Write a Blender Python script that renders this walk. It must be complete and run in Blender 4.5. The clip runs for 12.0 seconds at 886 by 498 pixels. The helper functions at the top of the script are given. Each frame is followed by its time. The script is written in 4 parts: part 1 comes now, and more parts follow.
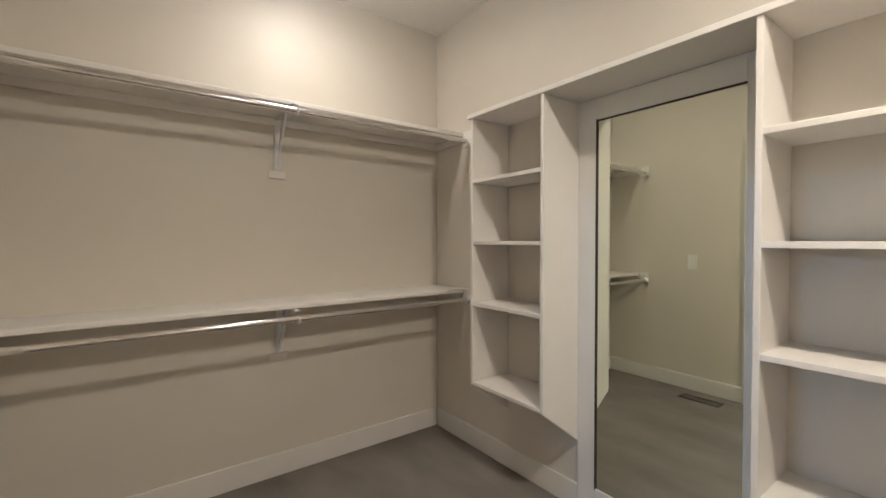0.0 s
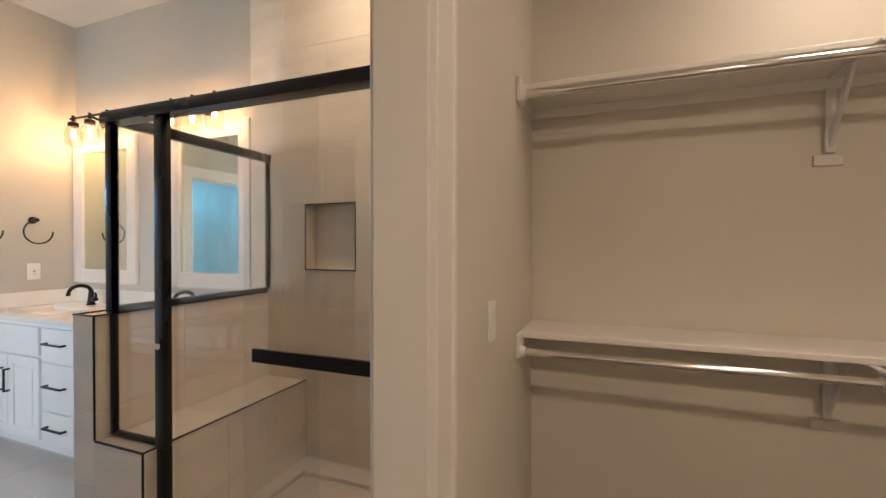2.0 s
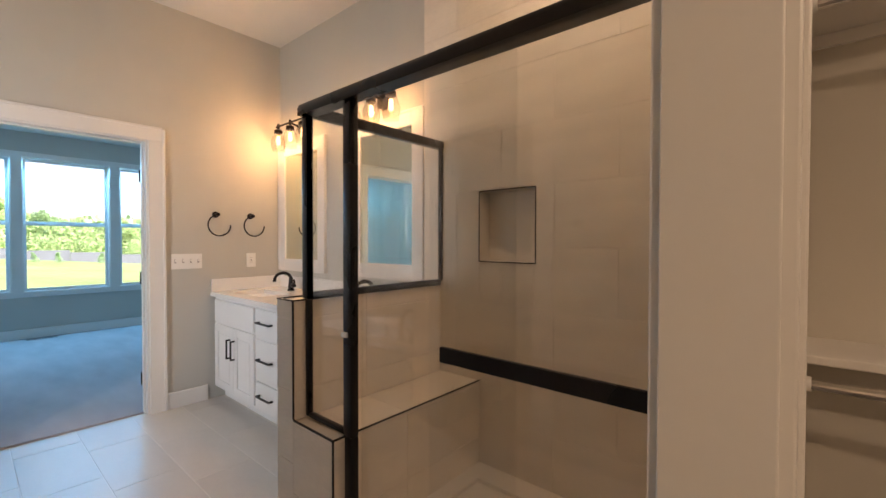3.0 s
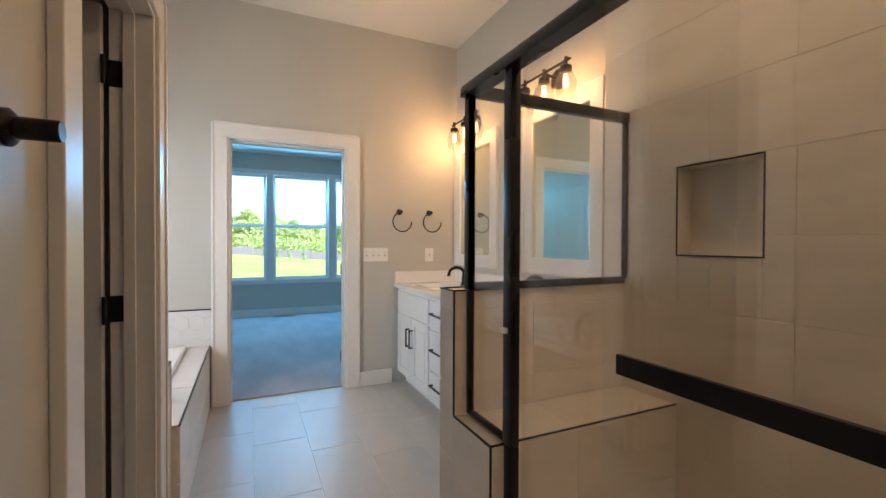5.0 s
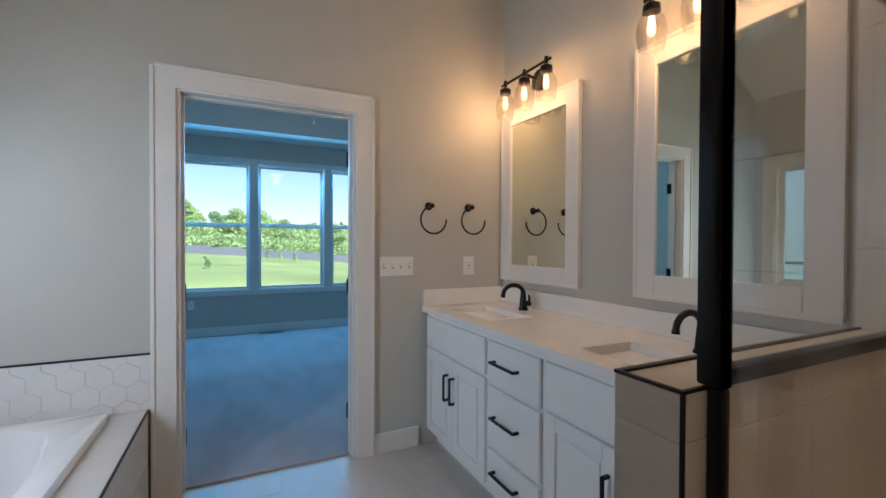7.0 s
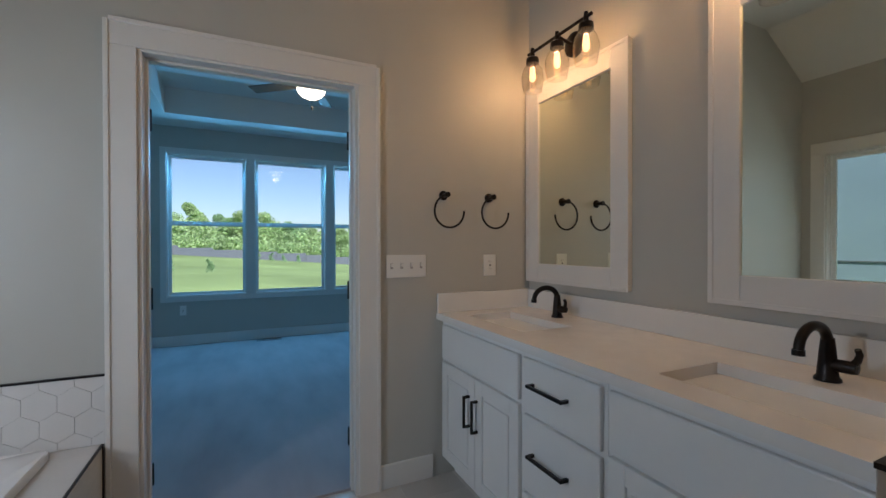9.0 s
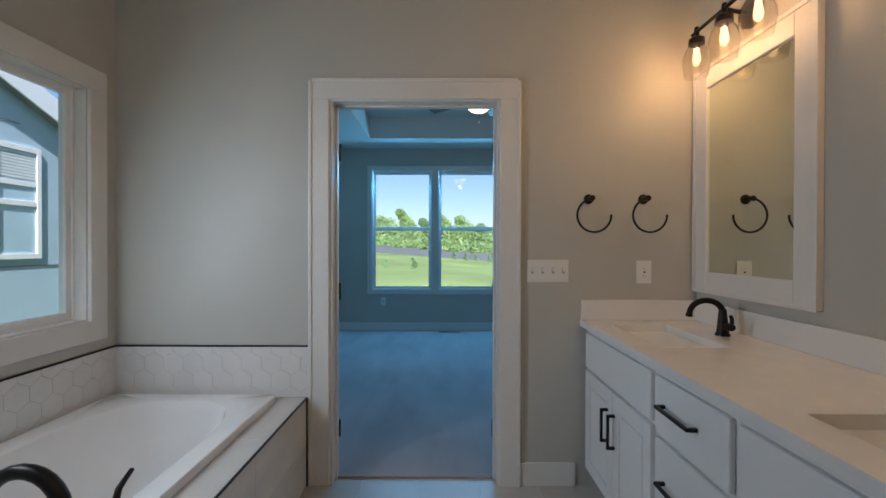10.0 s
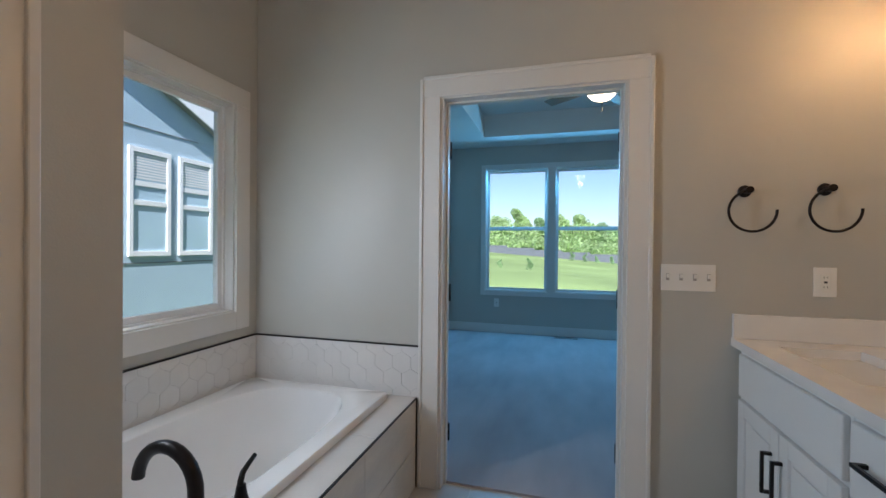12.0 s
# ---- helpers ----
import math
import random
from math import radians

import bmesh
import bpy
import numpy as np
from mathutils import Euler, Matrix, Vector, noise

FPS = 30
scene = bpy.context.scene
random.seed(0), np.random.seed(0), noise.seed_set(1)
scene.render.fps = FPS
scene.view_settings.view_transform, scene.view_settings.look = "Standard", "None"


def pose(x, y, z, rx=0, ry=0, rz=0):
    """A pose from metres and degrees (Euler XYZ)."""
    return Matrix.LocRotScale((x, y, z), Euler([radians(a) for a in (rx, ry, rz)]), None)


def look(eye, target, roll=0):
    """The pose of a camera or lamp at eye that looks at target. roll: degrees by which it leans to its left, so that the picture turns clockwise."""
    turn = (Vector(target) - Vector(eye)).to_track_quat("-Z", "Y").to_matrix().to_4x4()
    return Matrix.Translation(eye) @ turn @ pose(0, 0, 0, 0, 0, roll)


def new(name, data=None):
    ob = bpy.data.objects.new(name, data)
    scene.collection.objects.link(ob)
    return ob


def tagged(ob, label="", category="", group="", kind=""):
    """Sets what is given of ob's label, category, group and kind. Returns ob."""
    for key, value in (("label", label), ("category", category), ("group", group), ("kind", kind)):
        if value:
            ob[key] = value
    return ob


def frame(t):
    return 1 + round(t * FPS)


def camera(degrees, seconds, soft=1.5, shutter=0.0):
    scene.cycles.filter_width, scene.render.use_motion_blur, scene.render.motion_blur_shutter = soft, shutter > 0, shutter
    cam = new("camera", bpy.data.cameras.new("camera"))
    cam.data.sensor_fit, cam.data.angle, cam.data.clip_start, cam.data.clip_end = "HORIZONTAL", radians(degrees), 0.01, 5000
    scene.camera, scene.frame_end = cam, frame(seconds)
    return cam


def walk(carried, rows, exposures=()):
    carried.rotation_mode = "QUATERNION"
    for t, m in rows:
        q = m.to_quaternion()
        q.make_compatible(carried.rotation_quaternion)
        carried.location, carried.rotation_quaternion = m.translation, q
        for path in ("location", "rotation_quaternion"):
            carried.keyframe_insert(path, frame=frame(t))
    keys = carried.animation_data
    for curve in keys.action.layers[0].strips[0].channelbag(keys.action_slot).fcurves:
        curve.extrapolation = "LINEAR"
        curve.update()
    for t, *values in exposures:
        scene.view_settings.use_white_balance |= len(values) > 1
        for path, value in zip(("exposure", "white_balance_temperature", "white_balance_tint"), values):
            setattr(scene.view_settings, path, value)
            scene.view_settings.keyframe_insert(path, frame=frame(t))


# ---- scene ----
cam = camera(93.0, 12.0)
PATH = [
    (0, (0.163, 0.703, 1.305), (1.351, 2.312, 1.262), -0.1),
    (0.5, (0.213, 0.751, 1.31), (0.981, 2.597, 1.287), -0.1),
    (1, (0.277, 0.806, 1.339), (0.524, 2.79, 1.317), -0.0),
    (1.5, (0.2, 0.937, 1.341), (-0.064, 2.919, 1.333), 0.1),
    (2, (0.016, 1.102, 1.341), (-0.697, 2.970, 1.322), 0.05),
    (2.5, (-0.159, 1.190, 1.331), (-1.215, 2.888, 1.299), 0.1),
    (3, (-0.276, 1.264, 1.302), (-1.586, 2.775, 1.268), 0.1),
    (4.8, (-0.351, 1.437, 1.232), (-2.144, 2.327, 1.208), 0.2),
    (5, (-0.397, 1.44, 1.238), (-2.212, 2.278, 1.215), 0.2),
    (5.5, (-0.678, 1.475, 1.262), (-2.536, 2.214, 1.238), 0.3),
    (6, (-0.993, 1.498, 1.295), (-2.859, 2.217, 1.277), 0.1),
    (6.5, (-1.293, 1.56, 1.315), (-3.138, 2.332, 1.291), 0.3),
    (7, (-1.527, 1.572, 1.282), (-3.326, 2.445, 1.259), 0.2),
    (8.8, (-1.948, 1.656, 1.239), (-3.708, 2.609, 1.227), -0.1),
    (9, (-1.919, 1.68, 1.249), (-3.727, 2.537, 1.235), -0.1),
    (9.5, (-1.8, 1.771, 1.274), (-3.749, 2.218, 1.261), 0.0),
    (10, (-1.762, 1.901, 1.273), (-3.762, 1.896, 1.261), 0.1),
    (10.5, (-1.739, 2.008, 1.267), (-3.706, 1.643, 1.255), 0.3),
    (11, (-1.718, 2.067, 1.244), (-3.639, 1.508, 1.233), 0.4),
    (11.5, (-1.741, 2.059, 1.242), (-3.646, 1.452, 1.227), 0.5),
    (12, (-1.883, 1.905, 1.277), (-3.808, 1.363, 1.262), 0.5),
]
EXPOSURES = [(0.0, 2.6, 5050, 10), (0.5, 2.65, 5500, 11), (1.5, 2.5, 5450, 13), (2.5, 2.05, 6600, 24), (3.0, 1.95, 6700, 25), (4.0, 1.9, 6550, 22), (5.5, 1.82, 6200, 19), (6.5, 1.42, 5750, 17), (7.0, 1.22, 5650, 18), (8.0, 0.92, 5700, 17), (9.0, 0.68, 5750, 17), (9.5, 0.75, 5800, 16), (10.5, 0.95, 5800, 16), (12.0, 1.05, 5800, 17)]
walk(cam, [(t, look(eye, target, roll)) for t, eye, target, roll in PATH], EXPOSURES)
SKY, SUN = 0.085, 5.0
VANITY, CLOSET, FAN, SHOWER = 0.84, 3.3, 0.9, 2.3
WARM, LEDC = (1.0, 0.51, 0.185), (1.0, 0.76, 0.48)
BEDSKY, BEDC, TUBSKY, TUBC = 8.6, (0.15, 0.57, 0.95), 8.9, (0.87, 0.97, 0.98)

# ---- world, sun, large lights ----
world = bpy.data.worlds.new("sky_world")
scene.world = world
world.use_nodes = True
wn = world.node_tree
sky = wn.nodes.new("ShaderNodeTexSky")
sky.sky_type = "NISHITA"
sky.sun_disc = False
sky.sun_elevation, sky.sun_rotation = radians(47), radians(73)
sky.air_density, sky.dust_density, sky.ozone_density = 1.0, 0.6, 2.0
wn.links.new(sky.outputs[0], wn.nodes["Background"].inputs[0])
wn.nodes["Background"].inputs[1].default_value = SKY

sun = new("sun", bpy.data.lights.new("sun", "SUN"))
sun.data.energy, sun.data.angle, sun.data.color = SUN, radians(0.6), (1.0, 0.95, 0.86)
sun.matrix_world = look((9.8, 3.0, 11.0), (0, 0, 0))


def lamp(name, kind, energy, color, m, size=0.1, parent=None):
    data = bpy.data.lights.new(name, kind)
    data.energy, data.color = energy, color
    if kind == "AREA":
        data.shape, data.size = "DISK", size
    else:
        data.shadow_soft_size = size
    ob = new(name, data)
    ob.matrix_world = m
    if parent:
        ob.parent = parent
        ob.matrix_parent_inverse = parent.matrix_world.inverted()
    return ob


# ---- materials ----
def mat(name, color, rough=0.6, metal=0.0, var=0.06, scale=6.0, fine=120.0, bump=0.0, bump_scale=None, spec=0.5, random_piece=0.0, stretch=(1, 1, 1), coat=0.0):
    m = bpy.data.materials.new(name)
    m.use_nodes = True
    n, l = m.node_tree.nodes, m.node_tree.links
    b = n["Principled BSDF"]
    b.inputs["Metallic"].default_value = metal
    b.inputs["Specular IOR Level"].default_value = spec
    b.inputs["Coat Weight"].default_value = coat
    tc = n.new("ShaderNodeTexCoord")
    mp = n.new("ShaderNodeMapping")
    mp.inputs["Scale"].default_value = stretch
    l.new(tc.outputs["Object"], mp.inputs[0])
    big, small = n.new("ShaderNodeTexNoise"), n.new("ShaderNodeTexNoise")
    for t, s, d in ((big, scale, 4), (small, fine, 2)):
        t.inputs["Scale"].default_value, t.inputs["Detail"].default_value = s, d
        l.new(mp.outputs[0], t.inputs["Vector"])
    add = n.new("ShaderNodeMath")
    add.operation = "MULTIPLY_ADD"
    add.inputs[1].default_value, add.inputs[2].default_value = 0.35, 0.0
    l.new(small.outputs[0], add.inputs[0])
    mix = n.new("ShaderNodeMath")
    l.new(big.outputs[0], mix.inputs[0])
    l.new(add.outputs[0], mix.inputs[1])
    ramp = n.new("ShaderNodeMapRange")
    ramp.inputs["From Min"].default_value, ramp.inputs["From Max"].default_value = 0.42, 0.93
    ramp.inputs["To Min"].default_value, ramp.inputs["To Max"].default_value = 1 - var, 1 + var
    l.new(mix.outputs[0], ramp.inputs["Value"])
    last = ramp.outputs[0]
    if random_piece:
        oi = n.new("ShaderNodeObjectInfo")
        r2 = n.new("ShaderNodeMapRange")
        r2.inputs["To Min"].default_value, r2.inputs["To Max"].default_value = 1 - random_piece, 1 + random_piece
        l.new(oi.outputs["Random"], r2.inputs["Value"])
        mul = n.new("ShaderNodeMath")
        mul.operation = "MULTIPLY"
        l.new(last, mul.inputs[0])
        l.new(r2.outputs[0], mul.inputs[1])
        last = mul.outputs[0]
    vm = n.new("ShaderNodeVectorMath")
    vm.operation = "SCALE"
    vm.inputs[0].default_value = color
    l.new(last, vm.inputs["Scale"])
    l.new(vm.outputs[0], b.inputs["Base Color"])
    rr = n.new("ShaderNodeMapRange")
    rr.inputs["From Min"].default_value, rr.inputs["From Max"].default_value = 0.3, 0.7
    rr.inputs["To Min"].default_value, rr.inputs["To Max"].default_value = max(rough - 0.05, 0.0), rough + 0.05
    l.new(big.outputs[0], rr.inputs["Value"])
    l.new(rr.outputs[0], b.inputs["Roughness"])
    if bump:
        bp = n.new("ShaderNodeBump")
        bp.inputs["Strength"].default_value, bp.inputs["Distance"].default_value = bump, 0.002
        src = small
        if bump_scale:
            src = n.new("ShaderNodeTexNoise")
            src.inputs["Scale"].default_value = bump_scale
            l.new(mp.outputs[0], src.inputs["Vector"])
        l.new(src.outputs[0], bp.inputs["Height"])
        l.new(bp.outputs[0], b.inputs["Normal"])
    return m


def glass(name, tint, gloss=1.0, base=0.035):
    m = bpy.data.materials.new(name)
    m.use_nodes = True
    n, l = m.node_tree.nodes, m.node_tree.links
    n.remove(n["Principled BSDF"])
    tr, gl, mx, fr = (n.new("ShaderNodeBsdf" + k) for k in ("Transparent", "Glossy")), None, n.new("ShaderNodeMixShader"), n.new("ShaderNodeLayerWeight")
    tr, gl = tr
    tr.inputs[0].default_value = (*tint, 1)
    gl.inputs["Roughness"].default_value = 0.0
    fr.inputs[0].default_value = 0.5
    pw, k = n.new("ShaderNodeMath"), n.new("ShaderNodeMath")
    pw.operation, k.operation = "POWER", "MULTIPLY_ADD"
    pw.inputs[1].default_value = 5.0
    k.inputs[1].default_value, k.inputs[2].default_value = 0.9 * gloss, base * gloss
    l.new(fr.outputs["Facing"], pw.inputs[0])
    l.new(pw.outputs[0], k.inputs[0])
    l.new(k.outputs[0], mx.inputs[0])
    l.new(tr.outputs[0], mx.inputs[1])
    l.new(gl.outputs[0], mx.inputs[2])
    l.new(mx.outputs[0], n["Material Output"].inputs[0])
    return m


def glow(name, color, strength):
    m = bpy.data.materials.new(name)
    m.use_nodes = True
    b = m.node_tree.nodes["Principled BSDF"]
    b.inputs["Base Color"].default_value = (*color, 1)
    b.inputs["Emission Color"].default_value = (*color, 1)
    b.inputs["Emission Strength"].default_value = strength
    return m


PAINT = mat("wall_paint", (0.50, 0.487, 0.445), 0.42, var=0.025, scale=2.5, fine=220, bump=0.12, bump_scale=260)
CLOSETP = mat("closet_paint", (0.64, 0.60, 0.53), 0.5, var=0.025, scale=2.5, fine=220, bump=0.12, bump_scale=260)
CEIL = mat("ceiling_paint", (0.74, 0.72, 0.68), 0.75, var=0.02, scale=3, bump=0.15, bump_scale=180)
TRIM = mat("trim_paint", (0.73, 0.71, 0.68), 0.35, var=0.02, scale=4, fine=60, bump=0.03)
SHELFW = mat("shelf_white", (0.76, 0.73, 0.69), 0.4, var=0.025, scale=5, fine=90, bump=0.03)
CABW = mat("cabinet_white", (0.80, 0.80, 0.79), 0.35, var=0.015, scale=5, fine=80, bump=0.02)
QUARTZ = mat("white_quartz", (0.80, 0.78, 0.75), 0.18, var=0.015, scale=14, fine=400)
CARPET = mat("carpet", (0.42, 0.395, 0.41), 0.95, var=0.16, scale=2.2, stretch=(0.6, 1.7, 1), fine=420, bump=0.9, bump_scale=380, spec=0.1)
CCARPET = mat("closet_carpet", (0.225, 0.205, 0.185), 0.95, var=0.2, scale=2.6, stretch=(1.6, 0.7, 1), fine=420, bump=0.9, bump_scale=380, spec=0.1)
FTILE = mat("floor_tile", (0.50, 0.475, 0.445), 0.36, var=0.06, scale=4.5, fine=60, bump=0.05, random_piece=0.05, stretch=(1, 1.8, 1))
GROUT = mat("grout", (0.72, 0.66, 0.60), 0.85, var=0.08, scale=20, fine=300, bump=0.2)
WTILE = mat("wall_tile", (0.71, 0.645, 0.555), 0.34, var=0.10, scale=2.6, fine=30, random_piece=0.03, stretch=(0.8, 0.8, 2.6))
FGROUT = mat("floor_grout", (0.60, 0.57, 0.53), 0.42, var=0.06, scale=12, fine=300, bump=0.1)
HGROUT = mat("pale_grout", (0.68, 0.66, 0.64), 0.6, var=0.04, scale=20)
HTILE = mat("hex_tile", (0.70, 0.68, 0.66), 0.22, var=0.03, scale=8, random_piece=0.015)
DTILE = mat("deck_tile", (0.62, 0.59, 0.56), 0.22, var=0.05, scale=5)
BLACKT = mat("black_metal_trim", (0.018, 0.016, 0.016), 0.35, 0.6, var=0.1)
BRONZE = mat("dark_bronze", (0.022, 0.018, 0.017), 0.32, 0.7, var=0.15, scale=20)
FRAMEB = mat("black_frame", (0.016, 0.016, 0.019), 0.30, 0.5, var=0.02, scale=2.0)
CHROME = mat("chrome", (0.78, 0.77, 0.75), 0.12, 1.0, var=0.03)
STEEL = mat("zinc_bracket", (0.72, 0.72, 0.74), 0.35, 0.25, var=0.04)
ACRYL = mat("tub_acrylic", (0.80, 0.79, 0.78), 0.12, var=0.015, coat=0.3)
PORC = mat("porcelain", (0.78, 0.76, 0.73), 0.12, var=0.015)
PLASTIC = mat("white_plastic", (0.78, 0.77, 0.74), 0.35, var=0.01)
SLOTG = mat("switch_slot", (0.38, 0.37, 0.35), 0.6)
DARK = mat("dark_slot", (0.03, 0.03, 0.03), 0.7)
PANW = mat("shower_pan", (0.66, 0.62, 0.56), 0.35, var=0.05, scale=6)
MIRROR = bpy.data.materials.new("mirror_silver")
MIRROR.use_nodes = True
_b = MIRROR.node_tree.nodes["Principled BSDF"]
_b.inputs["Base Color"].default_value = (0.83, 0.87, 0.76, 1)
_b.inputs["Metallic"].default_value, _b.inputs["Roughness"].default_value = 1.0, 0.01
GLASS = glass("clear_glass", (0.99, 0.993, 0.99), 1.0, 0.06)
PANE = glass("window_glass", (0.95, 0.97, 0.97), 0.6)
JAR = glass("jar_glass", (0.975, 0.96, 0.935), 1.0, 0.085)
ENV = glow("bulb_envelope", (1.0, 0.60, 0.24), 1.6)
BULB = glow("bulb_filament", (1.0, 0.62, 0.25), 60.0)
DOME = glow("fan_light_dome", (1.0, 0.78, 0.52), 3.0)
LED = glow("led_panel", (1.0, 0.80, 0.58), 3.5)
FANM = mat("fan_blade_wood", (0.16, 0.13, 0.10), 0.5, var=0.2, scale=12)
VINYL = mat("white_vinyl", (0.80, 0.80, 0.80), 0.4, var=0.02)
SIDING = mat("pale_siding", (0.40, 0.52, 0.60), 0.7, var=0.05, scale=3, bump=0.1)
SHING = mat("roof_shingle", (0.16, 0.17, 0.19), 0.9, var=0.25, scale=9, bump=0.5)
SOFFIT = mat("dark_soffit", (0.20, 0.21, 0.22), 0.7, var=0.1)
# opaque panes: the reflected sky is put into their pale blue colour
NGLASS = mat("neighbour_glass_sky_tint", (0.42, 0.57, 0.66), 0.08, var=0.1, scale=2)
GRASS = mat("lawn", (0.21, 0.28, 0.11), 0.9, var=0.35, scale=0.12, fine=3.0, bump=0.4, spec=0.1)


def leaf_mat(name, color):
    """Thin leaves: part of the light comes through them."""
    m = mat(name, color, 0.7, var=0.3, scale=0.5, fine=5.0, spec=0.15)
    n, l = m.node_tree.nodes, m.node_tree.links
    b = n["Principled BSDF"]
    tr, mx = n.new("ShaderNodeBsdfTranslucent"), n.new("ShaderNodeMixShader")
    mx.inputs[0].default_value = 0.5
    l.new(b.inputs["Base Color"].links[0].from_socket, tr.inputs[0])
    l.new(b.outputs[0], mx.inputs[1])
    l.new(tr.outputs[0], mx.inputs[2])
    l.new(mx.outputs[0], n["Material Output"].inputs[0])
    return m


LEAF = leaf_mat("leaf", (0.34, 0.49, 0.25))
LEAF2 = leaf_mat("leaf_light", (0.45, 0.58, 0.28))
BARK = mat("bark", (0.09, 0.07, 0.055), 0.9, var=0.3, scale=8)
FENCE = mat("grey_fence", (0.13, 0.14, 0.16), 0.8, var=0.15, scale=2)

# ---- mesh helpers ----
def box(bm, x0, x1, y0, y1, z0, z1, bevel=0.0, seg=2):
    r = bmesh.ops.create_cube(bm, size=1.0)
    c = Vector(((x0 + x1) / 2, (y0 + y1) / 2, (z0 + z1) / 2))
    for v in r["verts"]:
        v.co = Vector((v.co.x * abs(x1 - x0), v.co.y * abs(y1 - y0), v.co.z * abs(z1 - z0))) + c
    if bevel:
        es = {e for v in r["verts"] for e in v.link_edges}
        bmesh.ops.bevel(bm, geom=list(es), offset=bevel, segments=seg, affect="EDGES", profile=0.5, clamp_overlap=True)
    return bm


def B(*a, bevel=0.0, seg=2):
    return box(bmesh.new(), *a, bevel=bevel, seg=seg)


def boxes(rows, bevel=0.0):
    bm = bmesh.new()
    for r in rows:
        box(bm, *r, bevel=bevel)
    return bm


def cyl(bm, a, b, r, r2=None, n=20):
    a, b = Vector(a), Vector(b)
    m = Matrix.Translation((a + b) / 2) @ (b - a).to_track_quat("Z", "Y").to_matrix().to_4x4()
    bmesh.ops.create_cone(bm, cap_ends=True, segments=n, radius1=r, radius2=r if r2 is None else r2, depth=(b - a).length, matrix=m)
    return bm


def C(a, b, r, r2=None, n=20):
    return cyl(bmesh.new(), a, b, r, r2, n)


def tube(bm, pts, r, n=12, r_end=None):
    """A round tube along points, with caps."""
    pts = [Vector(p) for p in pts]
    rings = []
    up = None
    for i, p in enumerate(pts):
        d = (pts[min(i + 1, len(pts) - 1)] - pts[max(i - 1, 0)]).normalized()
        if up is None:
            up = d.orthogonal().normalized()
        up = (up - d * up.dot(d)).normalized()
        side = d.cross(up)
        rad = r if r_end is None else r + (r_end - r) * i / (len(pts) - 1)
        rings.append([bm.verts.new(p + rad * (up * math.cos(2 * math.pi * k / n) + side * math.sin(2 * math.pi * k / n))) for k in range(n)])
    for q, s in zip(rings, rings[1:]):
        for k in range(n):
            bm.faces.new((q[k], q[(k + 1) % n], s[(k + 1) % n], s[k]))
    bm.faces.new(rings[0][::-1])
    bm.faces.new(rings[-1])
    return bm


def lathe(bm, prof, at, n=24, axis="Z"):
    """A turned shape from (radius, height) pairs."""
    m = Matrix.Translation(at)
    if axis == "Y":
        m = m @ Matrix.Rotation(radians(90), 4, "X")
    if axis == "X":
        m = m @ Matrix.Rotation(radians(90), 4, "Y")
    rings = [[bm.verts.new(m @ Vector((r * math.cos(2 * math.pi * k / n), r * math.sin(2 * math.pi * k / n), h))) for k in range(n)] for r, h in prof]
    for q, s in zip(rings, rings[1:]):
        for k in range(n):
            bm.faces.new((q[k], q[(k + 1) % n], s[(k + 1) % n], s[k]))
    return bm


def prism(bm, poly, y0, y1, axis="Y"):
    """A polygon given in two axes, pushed out along the third."""
    def at(p, q):
        return {"Y": (p[0], q, p[1]), "X": (q, p[0], p[1]), "Z": (p[0], p[1], q)}[axis]
    a = [bm.verts.new(at(p, y0)) for p in poly]
    b = [bm.verts.new(at(p, y1)) for p in poly]
    bm.faces.new(a)
    bm.faces.new(b[::-1])
    for i in range(len(poly)):
        j = (i + 1) % len(poly)
        bm.faces.new((a[j], a[i], b[i], b[j]))
    return bm


def mesh_of(name, bm, material, smooth=False):
    bmesh.ops.recalc_face_normals(bm, faces=bm.faces)
    me = bpy.data.meshes.new(name)
    bm.to_mesh(me)
    bm.free()
    me.materials.append(material)
    if smooth:
        me.shade_smooth()
        me.set_sharp_from_angle(angle=radians(40))
    return me


def part(name, bm, material, parent=None, label="", smooth=False):
    ob = new(name, mesh_of(name, bm, material, smooth))
    if parent is not None:
        ob.parent = parent
        ob.matrix_parent_inverse = parent.matrix_world.inverted()
    if label:
        ob["label"] = label
    return ob


def empty(name, at, label, category, group=""):
    ob = new(name)
    ob.empty_display_size = 0.05
    ob.matrix_world = Matrix.Translation(at)
    ob.matrix_basis = Matrix.Translation(at)
    return tagged(ob, label, category, group)


def structure(name, bm, material, label, category="wall", smooth=False):
    return tagged(part(name, bm, material, None, "", smooth), label, category, kind="structure")

# ---- the large structure ----
# plan: west wall x -4.0, bathroom north wall y 3.22, tub wall y 0.15, closet x -0.30 to 1.88
HB, HC = 3.10, 2.72
structure("wall_west", boxes([(-4.12, -4.0, -0.1, 1.29, 0, 3.3), (-4.12, -4.0, 2.20, 3.34, 0, 3.3), (-4.12, -4.0, 1.29, 2.20, 2.06, 3.3)]), PAINT, "greige painted wall round the bedroom doorway")
structure("wall_north", boxes([(-4.0, -1.68, 3.245, 3.34, 0, 3.3), (-1.317, -0.415, 3.245, 3.34, 0, 3.3), (-1.68, -1.317, 3.245, 3.34, 0, 1.187), (-1.68, -1.317, 3.245, 3.34, 1.59, 3.3), (-1.68, -1.317, 3.30, 3.34, 1.187, 1.59)]), PAINT, "greige painted wall behind the vanity and shower")
